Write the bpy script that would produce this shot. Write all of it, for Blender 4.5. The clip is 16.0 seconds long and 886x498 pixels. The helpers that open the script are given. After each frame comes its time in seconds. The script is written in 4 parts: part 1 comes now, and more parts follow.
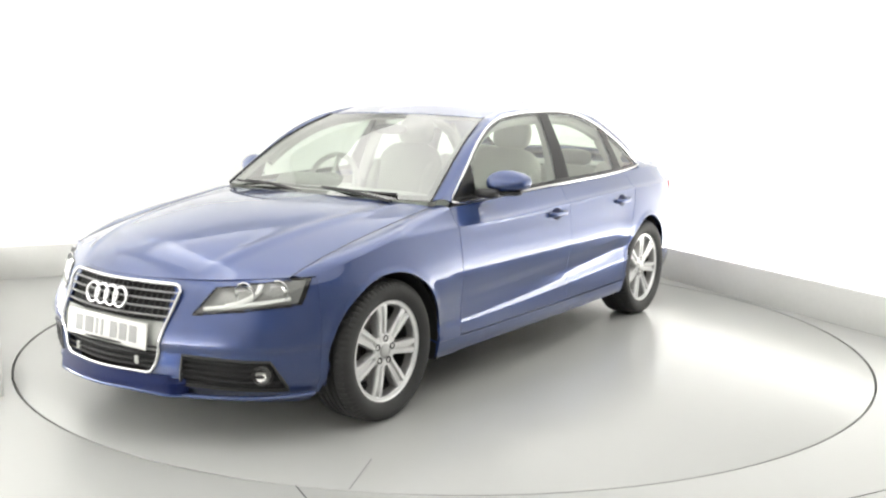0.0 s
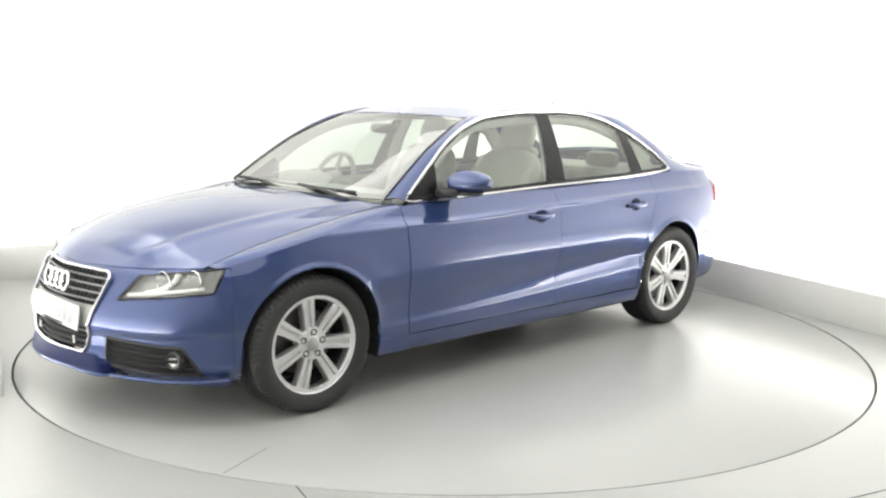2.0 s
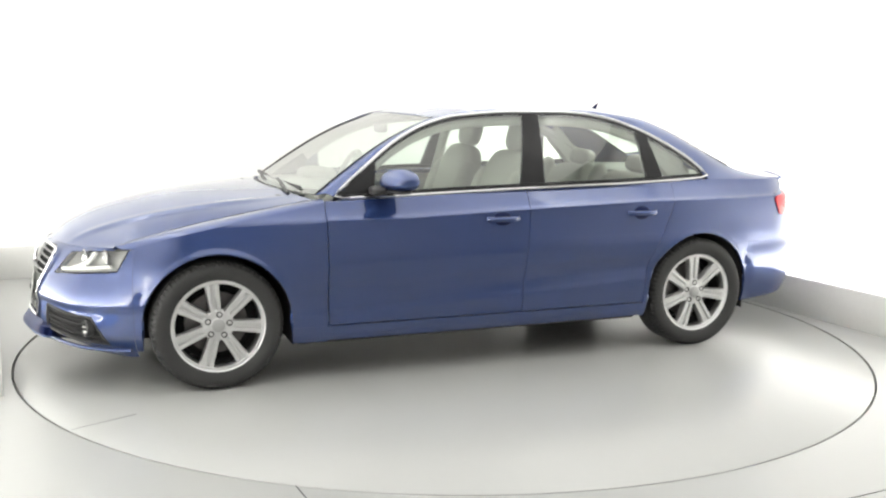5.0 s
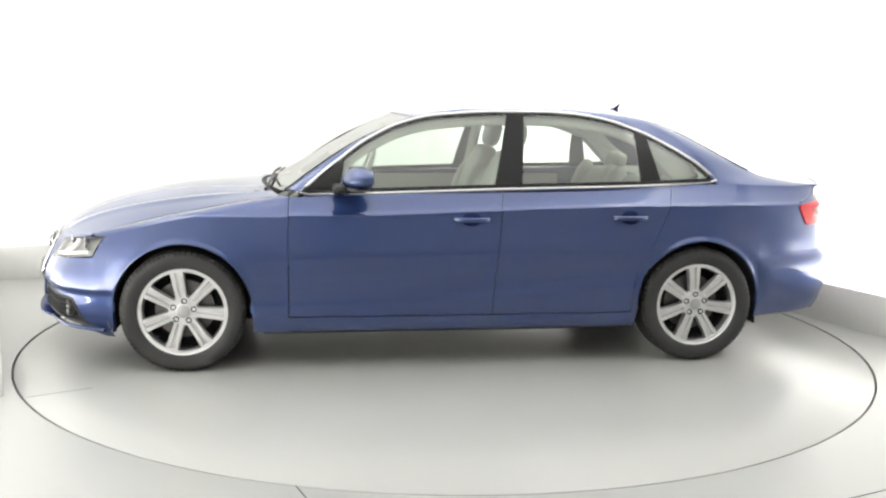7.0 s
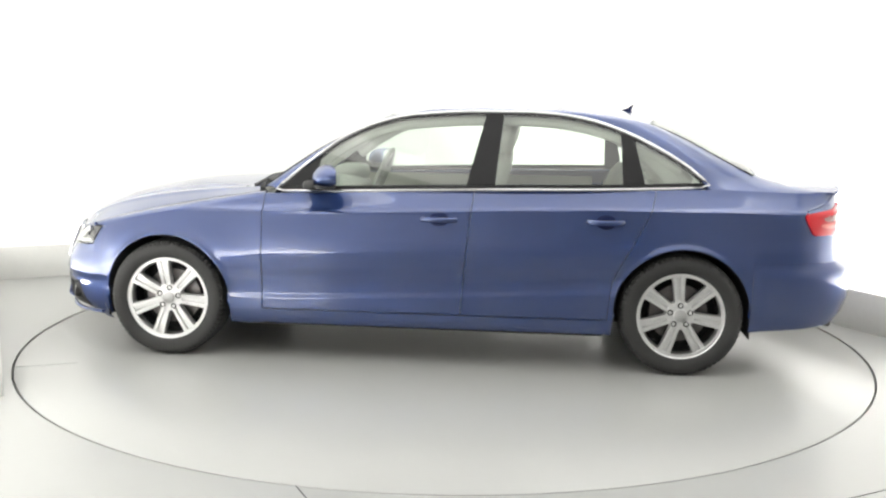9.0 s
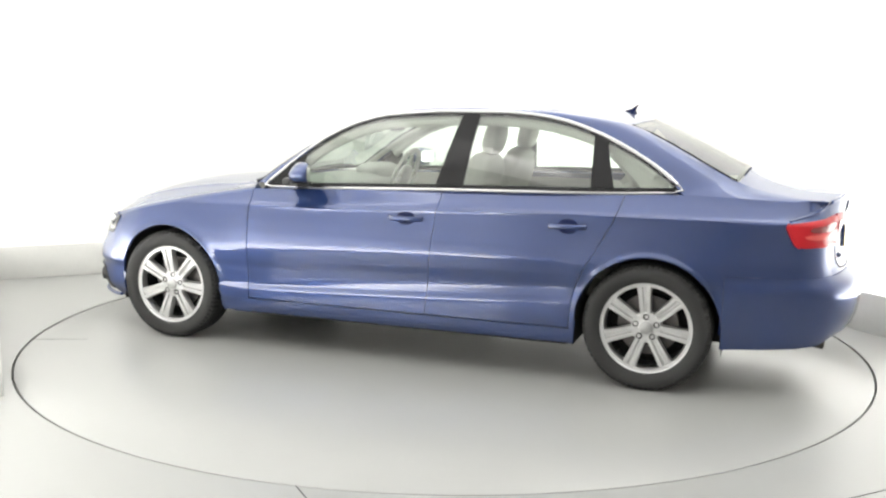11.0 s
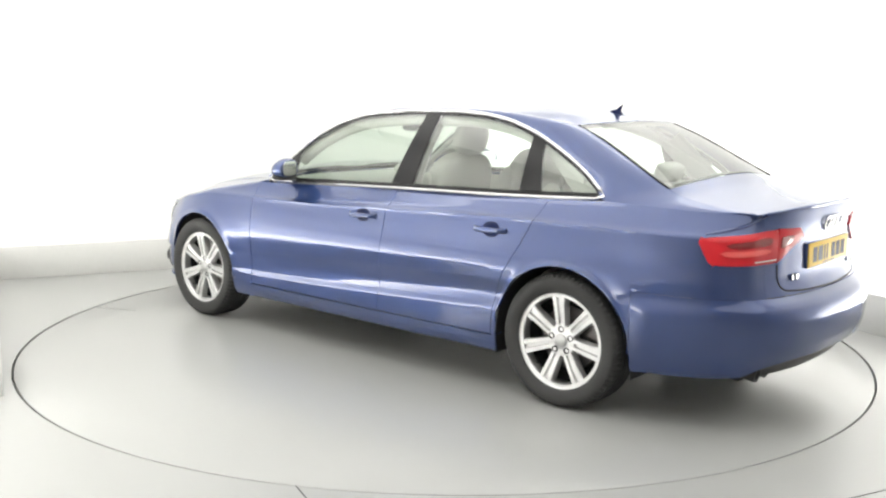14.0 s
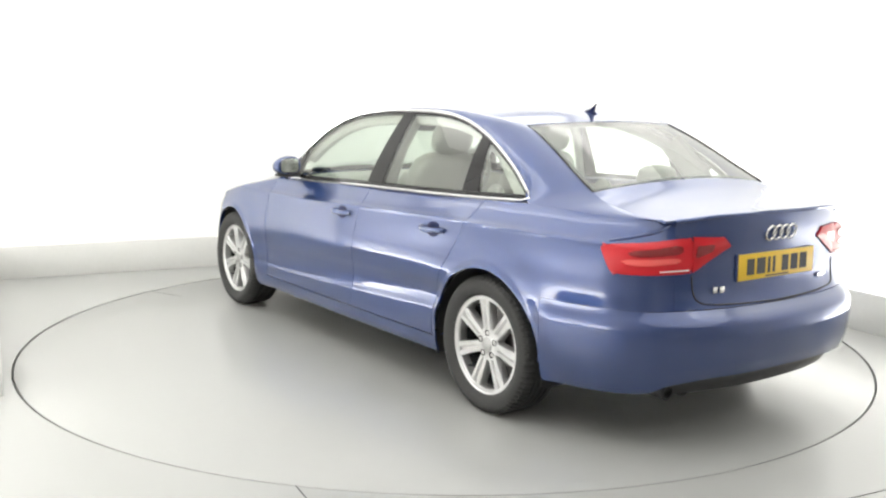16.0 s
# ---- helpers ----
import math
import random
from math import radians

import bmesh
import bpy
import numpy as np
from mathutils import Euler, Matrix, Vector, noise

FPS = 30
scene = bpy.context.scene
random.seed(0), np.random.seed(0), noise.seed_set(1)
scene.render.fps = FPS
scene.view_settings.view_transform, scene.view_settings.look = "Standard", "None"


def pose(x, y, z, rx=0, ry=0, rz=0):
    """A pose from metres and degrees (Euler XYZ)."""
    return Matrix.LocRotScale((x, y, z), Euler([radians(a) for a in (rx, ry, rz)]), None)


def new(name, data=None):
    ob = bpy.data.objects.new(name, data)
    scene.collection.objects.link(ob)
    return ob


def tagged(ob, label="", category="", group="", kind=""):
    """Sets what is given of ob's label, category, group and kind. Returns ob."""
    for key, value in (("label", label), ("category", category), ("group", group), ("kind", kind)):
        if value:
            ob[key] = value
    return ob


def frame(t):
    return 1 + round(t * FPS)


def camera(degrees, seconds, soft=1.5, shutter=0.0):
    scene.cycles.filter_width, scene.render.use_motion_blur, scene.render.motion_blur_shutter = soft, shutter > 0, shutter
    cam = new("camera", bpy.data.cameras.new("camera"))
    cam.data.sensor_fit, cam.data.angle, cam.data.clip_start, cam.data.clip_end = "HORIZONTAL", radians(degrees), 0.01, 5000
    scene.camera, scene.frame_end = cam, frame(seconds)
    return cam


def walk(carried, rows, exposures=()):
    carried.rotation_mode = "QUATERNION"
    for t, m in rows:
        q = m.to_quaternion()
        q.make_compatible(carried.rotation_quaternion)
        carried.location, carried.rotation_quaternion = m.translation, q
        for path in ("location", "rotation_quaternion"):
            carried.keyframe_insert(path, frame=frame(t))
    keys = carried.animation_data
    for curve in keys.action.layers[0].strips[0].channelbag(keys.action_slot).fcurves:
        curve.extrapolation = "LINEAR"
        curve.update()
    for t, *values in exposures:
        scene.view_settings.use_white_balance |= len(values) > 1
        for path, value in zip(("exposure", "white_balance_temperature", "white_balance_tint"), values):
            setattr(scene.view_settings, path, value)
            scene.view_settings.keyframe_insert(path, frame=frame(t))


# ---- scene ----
# ---- camera: fixed on a tripod beside the booth's side wall ----
cam = camera(49.6, 16.0, soft=2.3)
EYE = pose(0.0, -5.813, 1.453, 90 - 9.02, 0, 0.164) @ pose(0, 0, 0, 0, 0, 0.884)
walk(cam, [(0.0, EYE), (16.0, EYE)])

# ---- the booth's axes: u along the back wall, v towards it ----
TURN = math.atan2(0.446, 0.895)
BOOTH = pose(0, 0, 0, 0, 0, math.degrees(TURN))
SIDE, BACK, LOW, CEIL = 2.51, 2.85, 0.255, 3.6

# ---- light: an added bright ceiling and wall floods, and strips in the wall troughs ----
world = bpy.data.worlds.new("world")
world.use_nodes = True
world.node_tree.nodes["Background"].inputs[0].default_value = (1.0, 0.99, 0.96, 1)
world.node_tree.nodes["Background"].inputs[1].default_value = 0.25
scene.world = world
scene.view_settings.exposure = -0.42


def area(name, m, sx, sy, power, colour=(1, 0.985, 0.95)):
    d = bpy.data.lights.new(name, "AREA")
    d.shape, d.size, d.size_y, d.energy, d.color = "RECTANGLE", sx, sy, power, colour
    ob = new(name, d)
    ob.matrix_world = BOOTH @ m
    return ob


WALLS = (("back", pose(0, BACK, 0), 5.2, 0.30, 0.15), ("side", pose(SIDE, 0, 0, 0, 0, -90), 5.8, 1.0, 3.4), ("far_side", pose(-SIDE - 0.6, 0, 0, 0, 0, 90), 5.8, 1.15, 4.2))
for nm, m, n, k, low in WALLS:
    # wall washers in the troughs behind the low upstand
    area("trough_light_" + nm, m @ pose(0, 0.22, 0.1, 170), n, 0.12, 54 * low)
    # unseen floods added under the ceiling to brighten the walls
    area("wall_fill_" + nm, m @ pose(0, -0.95, 3.35, 88), n, 0.35, 105 * k)
# unseen softbox over the whole booth, added for a bright ceiling in the reflections
area("ceiling_fill", pose(-0.2, -2.4, CEIL - 0.06), 5.7, 9.4, 250)

# ---- materials ----


def mat(name, colour, rough=0.5, metal=0.0, coat=0.0, var=0.0, scale=8.0, bump=0.0, bscale=200.0, spec=0.5, coat_rough=0.05, emit=0.0):
    m = bpy.data.materials.new(name)
    m.use_nodes = True
    nt = m.node_tree
    b = nt.nodes["Principled BSDF"]
    b.inputs["Base Color"].default_value = (*colour, 1)
    b.inputs["Roughness"].default_value = rough
    b.inputs["Metallic"].default_value = metal
    b.inputs["Coat Weight"].default_value = coat
    b.inputs["Coat Roughness"].default_value = coat_rough
    b.inputs["Coat IOR"].default_value = 1.6
    b.inputs["Specular IOR Level"].default_value = spec
    if emit:
        b.inputs["Emission Color"].default_value = (*colour, 1)
        b.inputs["Emission Strength"].default_value = emit
    tc = nt.nodes.new("ShaderNodeTexCoord")
    if var:
        n1, n2 = nt.nodes.new("ShaderNodeTexNoise"), nt.nodes.new("ShaderNodeTexNoise")
        n1.inputs["Scale"].default_value, n2.inputs["Scale"].default_value = scale, scale * 14
        n1.inputs["Detail"].default_value = n2.inputs["Detail"].default_value = 5
        add = nt.nodes.new("ShaderNodeMath")
        add.operation = "ADD"
        mr = nt.nodes.new("ShaderNodeMapRange")
        mr.inputs[1].default_value, mr.inputs[2].default_value = 0.6, 1.4
        mr.inputs[3].default_value, mr.inputs[4].default_value = 1 - var, 1 + var
        mix = nt.nodes.new("ShaderNodeVectorMath")
        mix.operation = "SCALE"
        mix.inputs[0].default_value = colour
        for n in (n1, n2):
            nt.links.new(tc.outputs["Object"], n.inputs["Vector"])
        nt.links.new(n1.outputs["Fac"], add.inputs[0])
        nt.links.new(n2.outputs["Fac"], add.inputs[1])
        nt.links.new(add.outputs[0], mr.inputs[0])
        nt.links.new(mr.outputs[0], mix.inputs["Scale"])
        nt.links.new(mix.outputs[0], b.inputs["Base Color"])
        rr = nt.nodes.new("ShaderNodeMapRange")
        rr.inputs[1].default_value, rr.inputs[2].default_value = 0.6, 1.4
        rr.inputs[3].default_value, rr.inputs[4].default_value = max(0.02, rough - var * 0.6), min(1, rough + var * 0.6)
        nt.links.new(add.outputs[0], rr.inputs[0])
        nt.links.new(rr.outputs[0], b.inputs["Roughness"])
    if bump:
        n3, bp = nt.nodes.new("ShaderNodeTexNoise"), nt.nodes.new("ShaderNodeBump")
        n3.inputs["Scale"].default_value = bscale
        bp.inputs["Strength"].default_value, bp.inputs["Distance"].default_value = bump, 0.002
        nt.links.new(tc.outputs["Object"], n3.inputs["Vector"])
        nt.links.new(n3.outputs["Fac"], bp.inputs["Height"])
        nt.links.new(bp.outputs[0], b.inputs["Normal"])
    return m


def glass_mat(name, tint, rough=0.0, face=0.08):
    """A thin pane: tinted, with gloss that rises from face-on to grazing, alike from both sides."""
    m = bpy.data.materials.new(name)
    m.use_nodes = True
    nt = m.node_tree
    out = nt.nodes["Material Output"]
    nt.nodes.remove(nt.nodes["Principled BSDF"])
    tr, gl, lw, pw, mr, mx = (nt.nodes.new(k) for k in ("ShaderNodeBsdfTransparent", "ShaderNodeBsdfGlossy", "ShaderNodeLayerWeight", "ShaderNodeMath", "ShaderNodeMapRange", "ShaderNodeMixShader"))
    tr.inputs[0].default_value = (*tint, 1)
    gl.inputs["Roughness"].default_value = rough
    lw.inputs["Blend"].default_value = 0.5
    pw.operation = "POWER"
    pw.inputs[1].default_value = 4.5
    mr.inputs[3].default_value, mr.inputs[4].default_value = face, 1.0
    nt.links.new(lw.outputs["Facing"], pw.inputs[0])
    nt.links.new(pw.outputs[0], mr.inputs[0])
    nt.links.new(mr.outputs[0], mx.inputs[0])
    nt.links.new(tr.outputs[0], mx.inputs[1])
    nt.links.new(gl.outputs[0], mx.inputs[2])
    nt.links.new(mx.outputs[0], out.inputs[0])
    return m


FLOOR = mat("grey_floor_paint", (0.34, 0.345, 0.335), 0.32, var=0.012, scale=1.3, spec=0.5)
TABLE = mat("turntable_paint", (0.34, 0.345, 0.335), 0.29, var=0.012, scale=1.1, spec=0.5)
LOWWALL = mat("grey_wall_paint", (0.66, 0.66, 0.64), 0.55, var=0.03, scale=2, bump=0.1, bscale=90)
WHITE = mat("white_wall_paint", (0.80, 0.80, 0.785), 0.8, var=0.015, scale=0.7, bump=0.08, bscale=80)
REAR_GREY = mat("pale_grey_backing", (0.74, 0.74, 0.73), 0.9, var=0.06, scale=3)
DARKCEIL = mat("ceiling_paint", (0.70, 0.70, 0.69), 0.85, var=0.05, scale=2)
GAP = mat("dark_gap", (0.02, 0.02, 0.02), 0.8)
PAINT = mat("blue_metallic_paint", (0.022, 0.045, 0.152), 0.34, metal=0.55, coat=1.0, coat_rough=0.03, var=0.02, scale=30, bump=0.006, bscale=900)
PAINT.node_tree.nodes["Principled BSDF"].inputs["Coat IOR"].default_value = 1.7
PAINT.node_tree.nodes["Principled BSDF"].inputs["Specular Tint"].default_value = (0.40, 0.45, 0.62, 1)
BLACK = mat("black_plastic", (0.018, 0.018, 0.019), 0.5, var=0.15, scale=20, bump=0.2, bscale=400)
TRIM = mat("gloss_black_trim", (0.010, 0.010, 0.011), 0.18, spec=0.22)
RUBBER = mat("tyre_rubber", (0.022, 0.022, 0.022), 0.7, var=0.2, scale=14, bump=0.2, bscale=300)
CHROME = mat("polished_chrome", (0.66, 0.66, 0.67), 0.14, metal=1.0)
ALLOY = mat("silver_alloy", (0.64, 0.64, 0.64), 0.36, metal=0.75, var=0.10, scale=20)
STEEL = mat("brake_steel", (0.16, 0.15, 0.15), 0.45, metal=0.8, var=0.1)
UNDER = mat("underbody", (0.012, 0.012, 0.013), 0.9, var=0.2)
LEATHER = mat("beige_grey_leather", (0.43, 0.425, 0.39), 0.5, var=0.06, scale=9, bump=0.2, bscale=350)
DASH = mat("grey_dashboard", (0.33, 0.335, 0.315), 0.6, var=0.08, scale=15, bump=0.2, bscale=400)
LINING = mat("grey_roof_lining", (0.48, 0.48, 0.45), 0.9, var=0.04, scale=20)
# body blue with shade painted in for cups, shelf and splitter; also the aerial
NAVY = mat("navy_shade_and_aerial", (0.004, 0.010, 0.055), 0.5, spec=0.15)
RED = mat("red_lamp_lens", (0.52, 0.012, 0.020), 0.28, coat=0.25, spec=0.3)
RED_DARK = mat("dark_red_lens", (0.22, 0.006, 0.010), 0.2, coat=1.0)
RED_LIGHT = mat("pale_red_lens", (0.75, 0.10, 0.09), 0.15, coat=1.0)
LAMP_BACK = mat("lamp_reflector", (0.62, 0.62, 0.60), 0.22, metal=0.8)
LAMP_GREY = mat("lamp_housing", (0.30, 0.30, 0.29), 0.3, metal=0.4)
LAMP_WHITE = mat("lamp_white_guide", (0.80, 0.80, 0.78), 0.3)
CAP = mat("grey_wheel_cap", (0.42, 0.42, 0.42), 0.4, metal=0.6, var=0.06, scale=40)
BOLT = mat("dark_bolt", (0.045, 0.045, 0.047), 0.4, metal=0.6)
SLAT = mat("grey_slat", (0.22, 0.22, 0.22), 0.35, metal=0.4)
PLATE_HOLDER = mat("pale_grey_plastic", (0.36, 0.37, 0.35), 0.45, var=0.04, scale=20)
YELLOW = mat("yellow_plate", (0.72, 0.47, 0.03), 0.4, var=0.03)
PLATE = mat("white_plate", (0.50, 0.50, 0.48), 0.4, var=0.03)
INK = mat("plate_characters", (0.02, 0.02, 0.02), 0.5)
INK_PALE = mat("grey_characters", (0.16, 0.16, 0.16), 0.5)
GLASS = glass_mat("tinted_glass", (0.86, 0.93, 0.87), 0.0, 0.12)
SCREEN = glass_mat("windscreen_glass", (0.76, 0.84, 0.77), 0.0, 0.30)
REAR_GLASS = glass_mat("rear_window_glass", (0.80, 0.88, 0.81), 0.0, 0.13)
CLEAR = glass_mat("clear_lens", (0.94, 0.95, 0.94))

# ---- mesh helpers ----


def mesh_ob(name, verts, faces, material, parent=None, label="", smooth=True):
    me = bpy.data.meshes.new(name)
    me.from_pydata([tuple(float(c) for c in v) for v in verts], [], faces)
    me.materials.append(material)
    bm = bmesh.new()
    bm.from_mesh(me)
    bmesh.ops.remove_doubles(bm, verts=bm.verts, dist=1e-5)
    bmesh.ops.recalc_face_normals(bm, faces=bm.faces)
    bm.to_mesh(me)
    bm.free()
    if smooth:
        me.polygons.foreach_set("use_smooth", [True] * len(me.polygons))
        me.set_sharp_from_angle(angle=radians(32))
    ob = new(name, me)
    if parent:
        ob.parent = parent
    if label:
        tagged(ob, label)
    return ob


def part(name, bm, material, parent, label="", smooth=True):
    me = bpy.data.meshes.new(name)
    bmesh.ops.recalc_face_normals(bm, faces=bm.faces)
    bm.to_mesh(me)
    bm.free()
    me.materials.append(material)
    if smooth:
        me.polygons.foreach_set("use_smooth", [True] * len(me.polygons))
        me.set_sharp_from_angle(angle=radians(32))
    ob = new(name, me)
    if parent:
        ob.parent = parent
    if label:
        tagged(ob, label)
    return ob


def box_bm(sx, sy, sz, m=None, bevel=0.0, segs=2):
    bm = bmesh.new()
    bmesh.ops.create_cube(bm, size=1, matrix=Matrix.Diagonal((sx, sy, sz, 1)))
    if bevel:
        bmesh.ops.bevel(bm, geom=bm.edges[:], offset=bevel, segments=segs, affect="EDGES", profile=0.5)
    if m:
        bm.transform(m)
    return bm


def lathe(profile, segs, axis="y"):
    """Verts and faces of a profile of (radius, along) turned about the axis."""
    vs, fs, n = [], [], len(profile)
    for i in range(segs):
        a = 2 * math.pi * i / segs
        for r, h in profile:
            vs.append((r * math.cos(a), h, r * math.sin(a)) if axis == "y" else (r * math.cos(a), r * math.sin(a), h))
    for i in range(segs):
        for j in range(n - 1):
            k = (i + 1) % segs
            fs.append((i * n + j, i * n + j + 1, k * n + j + 1, k * n + j))
    return vs, fs


def tube(points, radius, closed=False, segs=8, flat=1.0, up=(0, 0, 1)):
    """Verts and faces of a round or flattened bar along the points."""
    pts = [Vector(p) for p in points]
    n, vs, fs = len(pts), [], []
    for i, p in enumerate(pts):
        a = pts[(i - 1) % n] if closed or i else p
        b = pts[(i + 1) % n] if closed or i < n - 1 else p
        d = (b - a).normalized()
        s = d.cross(Vector(up))
        s = s.normalized() if s.length > 1e-4 else Vector((1, 0, 0))
        w = s.cross(d).normalized()
        for k in range(segs):
            c = 2 * math.pi * k / segs
            vs.append(p + s * math.cos(c) * radius * flat + w * math.sin(c) * radius)
    for i in range(n if closed else n - 1):
        j = (i + 1) % n
        for k in range(segs):
            l = (k + 1) % segs
            fs.append((i * segs + k, i * segs + l, j * segs + l, j * segs + k))
    if not closed:
        fs.append(tuple(range(segs)))
        fs.append(tuple(range((n - 1) * segs, n * segs)))
    return vs, fs


def curve(points):
    """A smooth curve through points (first number: the parameter, rising or falling)."""
    pts = sorted(points)
    xs = [p[0] for p in pts]
    ys = np.array([p[1:] for p in pts], float)
    d = [(ys[i + 1] - ys[i]) / (xs[i + 1] - xs[i]) for i in range(len(xs) - 1)]
    sl = [d[0]]
    for i in range(1, len(d)):
        a, b = d[i - 1], d[i]
        with np.errstate(divide="ignore", invalid="ignore"):
            sl.append(np.where(a * b > 0, 2 * a * b / (a + b), (a + b) * 0.0))
    sl.append(d[-1])

    def f(x):
        x = min(max(x, xs[0]), xs[-1])
        i = min(max(int(np.searchsorted(xs, x)) - 1, 0), len(xs) - 2)
        h = xs[i + 1] - xs[i]
        t = (x - xs[i]) / h
        v = ((1 + 2 * t) * (1 - t) ** 2 * ys[i] + t * (1 - t) ** 2 * h * sl[i] + t * t * (3 - 2 * t) * ys[i + 1] + t * t * (t - 1) * h * sl[i + 1])
        return float(v[0]) if len(v) == 1 else v
    return f


def sheet(rows, flange=0.0, drop=None, flip=False):
    """Verts and faces of a grid of points; flange: how far its rim turns inwards; drop(i, j): faces left out."""
    a = np.array(rows, float)
    n, m = a.shape[:2]
    du, dv = np.gradient(a, axis=0), np.gradient(a, axis=1)
    nor = np.cross(du, dv)
    nor /= np.linalg.norm(nor, axis=2, keepdims=True) + 1e-12
    if flip:
        nor = -nor
    vs = [tuple(p) for p in a.reshape(-1, 3)]
    fs = []
    for i in range(n - 1):
        for j in range(m - 1):
            if not (drop and drop(i, j)):
                fs.append((i * m + j, i * m + j + 1, (i + 1) * m + j + 1, (i + 1) * m + j))
    if flange:
        loop = [(0, j) for j in range(m)] + [(i, m - 1) for i in range(1, n)] + [(n - 1, j) for j in range(m - 2, -1, -1)] + [(i, 0) for i in range(n - 2, 0, -1)]
        base = len(vs)
        for i, j in loop:
            vs.append(tuple(a[i, j] - nor[i, j] * flange))
        for k in range(len(loop)):
            l = (k + 1) % len(loop)
            p, q = loop[k], loop[l]
            fs.append((p[0] * m + p[1], q[0] * m + q[1], base + l, base + k))
    return vs, fs


def mirrored(vf):
    return [(x, -y, z) for x, y, z in vf[0]], [tuple(reversed(f)) for f in vf[1]]


# ---- the booth ----


def booth_box(name, x0, x1, y0, y1, z0, z1, material, label, kind="structure", category=""):
    ob = part(name, box_bm(x1 - x0, y1 - y0, z1 - z0, pose((x0 + x1) / 2, (y0 + y1) / 2, (z0 + z1) / 2), 0.004), material, None)
    ob.matrix_world = BOOTH
    return tagged(ob, label, category or name.split("_")[0], kind=kind)


RADIUS = 2.457


def floor():
    """The floor with a round opening for the turntable, a narrow dark joint, and a slab below."""
    vs, fs, seg = [], [], 160
    half, near, far = SIDE + 0.60, -9.7, BACK + 0.60
    for i in range(seg):
        a = 2 * math.pi * i / seg
        c, s = math.cos(a), math.sin(a)
        k = min(half / max(abs(c), 1e-6), (far if s > 0 else -near) / max(abs(s), 1e-6))
        vs += [((RADIUS + 0.006) * c, (RADIUS + 0.006) * s, 0), (c * k, s * k, 0), ((RADIUS + 0.006) * c, (RADIUS + 0.006) * s, -0.08)]
    for i in range(seg):
        j = (i + 1) % seg
        fs += [(3 * i, 3 * i + 1, 3 * j + 1, 3 * j), (3 * i, 3 * j, 3 * j + 2, 3 * i + 2)]
    ob = tagged(mesh_ob("floor", vs, fs, FLOOR), "smooth pale grey painted studio floor", "floor", kind="structure")
    ob.matrix_world = BOOTH
    bm = bmesh.new()
    bmesh.ops.create_circle(bm, cap_ends=True, segments=64, radius=RADIUS + 0.2, matrix=pose(0, 0, -0.081))
    tagged(part("pit", bm, GAP, None), "dark pit beneath the turntable", "pit", kind="structure")


def floor_seams():
    for nm, x0, x1, y0, y1 in (("floor_seam_1", -SIDE, SIDE, -BACK - 0.002, -BACK + 0.002), ("floor_seam_2", -1.562, -1.558, -BACK, -1.9)):
        ob = part(nm, box_bm(x1 - x0, y1 - y0, 0.002, pose((x0 + x1) / 2, (y0 + y1) / 2, 0.0005)), GAP, None)
        ob.matrix_world = BOOTH
        tagged(ob, "thin dark joint between floor plates", "seam", kind="structure")


def turntable():
    prof = [(0.0, 0.0), (1.2, 0.0), (RADIUS - 0.012, 0.0), (RADIUS - 0.006, -0.003), (RADIUS - 0.005, -0.05)]
    vs, fs = lathe(prof, 160, "z")
    root = new("turntable")
    tagged(root, "round flush turntable in pale grey paint", "turntable")
    mesh_ob("plate", vs, fs, TABLE, root)
    # a short scratch-like joint near the rim
    d = Vector((2.18 - 1.90, 1.10 - 0.975, 0))
    part("joint", box_bm(d.length, 0.004, 0.001, Matrix.Translation((2.04, 1.0375, 0.0006)) @ pose(0, 0, 0, 0, 0, math.degrees(math.atan2(d.y, d.x)))), INK_PALE, root)
    return root


def booth():
    floor()
    floor_seams()
    w, t = SIDE + 0.42, 0.35
    booth_box("wall_low_back", -SIDE - 0.05, SIDE + 0.05, BACK, BACK + 0.05, 0, LOW, LOWWALL, "low grey painted upstand in front of the white wall", category="wall")
    booth_box("wall_low_side", SIDE, SIDE + 0.05, -BACK, BACK, 0, LOW, LOWWALL, "low grey painted upstand in front of the white wall", category="wall")
    booth_box("wall_low_far_side", -SIDE - 0.05, -SIDE, -0.3, BACK, 0, LOW, LOWWALL, "low grey painted upstand in front of the white wall", category="wall")
    booth_box("wall_back", -w - 0.6 - t, w + t, BACK + 0.42, BACK + 0.62, 0, CEIL, WHITE, "bright white seamless studio wall", category="wall")
    booth_box("wall_side", w, w + 0.2, -9.5, BACK + 0.42, 0, CEIL, WHITE, "bright white seamless studio wall", category="wall")
    booth_box("wall_far_side", -w - 0.8, -w - 0.6, -9.5, BACK + 0.42, 0, CEIL, WHITE, "bright white seamless studio wall", category="wall")
    # unseen front wall, added for the grey that the doors reflect
    booth_box("wall_front", -w - 0.6, w, -9.7, -9.5, 0, CEIL, REAR_GREY, "unseen pale grey wall added to close the studio", category="wall")
    booth_box("ceiling", -w - 0.8, w + 0.2, -9.7, BACK + 0.62, CEIL, CEIL + 0.15, DARKCEIL, "grey painted studio ceiling", category="ceiling")


booth()
turntable_ob = turntable()


# ---- the car: x forward, y to its left, on its wheels' midpoint ----
FRONT, REAR, ARCH, HUB = 1.404, -1.404, 0.362, 0.322

OUTLINE = [(2.286, 0.0), (2.250, 0.25), (2.168, 0.48), (2.052, 0.675), (1.86, 0.805), (1.6, 0.868), (1.2, 0.893), (0.6, 0.905), (0.0, 0.908), (-0.6, 0.905), (-1.2, 0.893), (-1.7, 0.86),
           (-2.03, 0.80), (-2.272, 0.665), (-2.388, 0.44), (-2.430, 0.2), (-2.438, 0.0)]


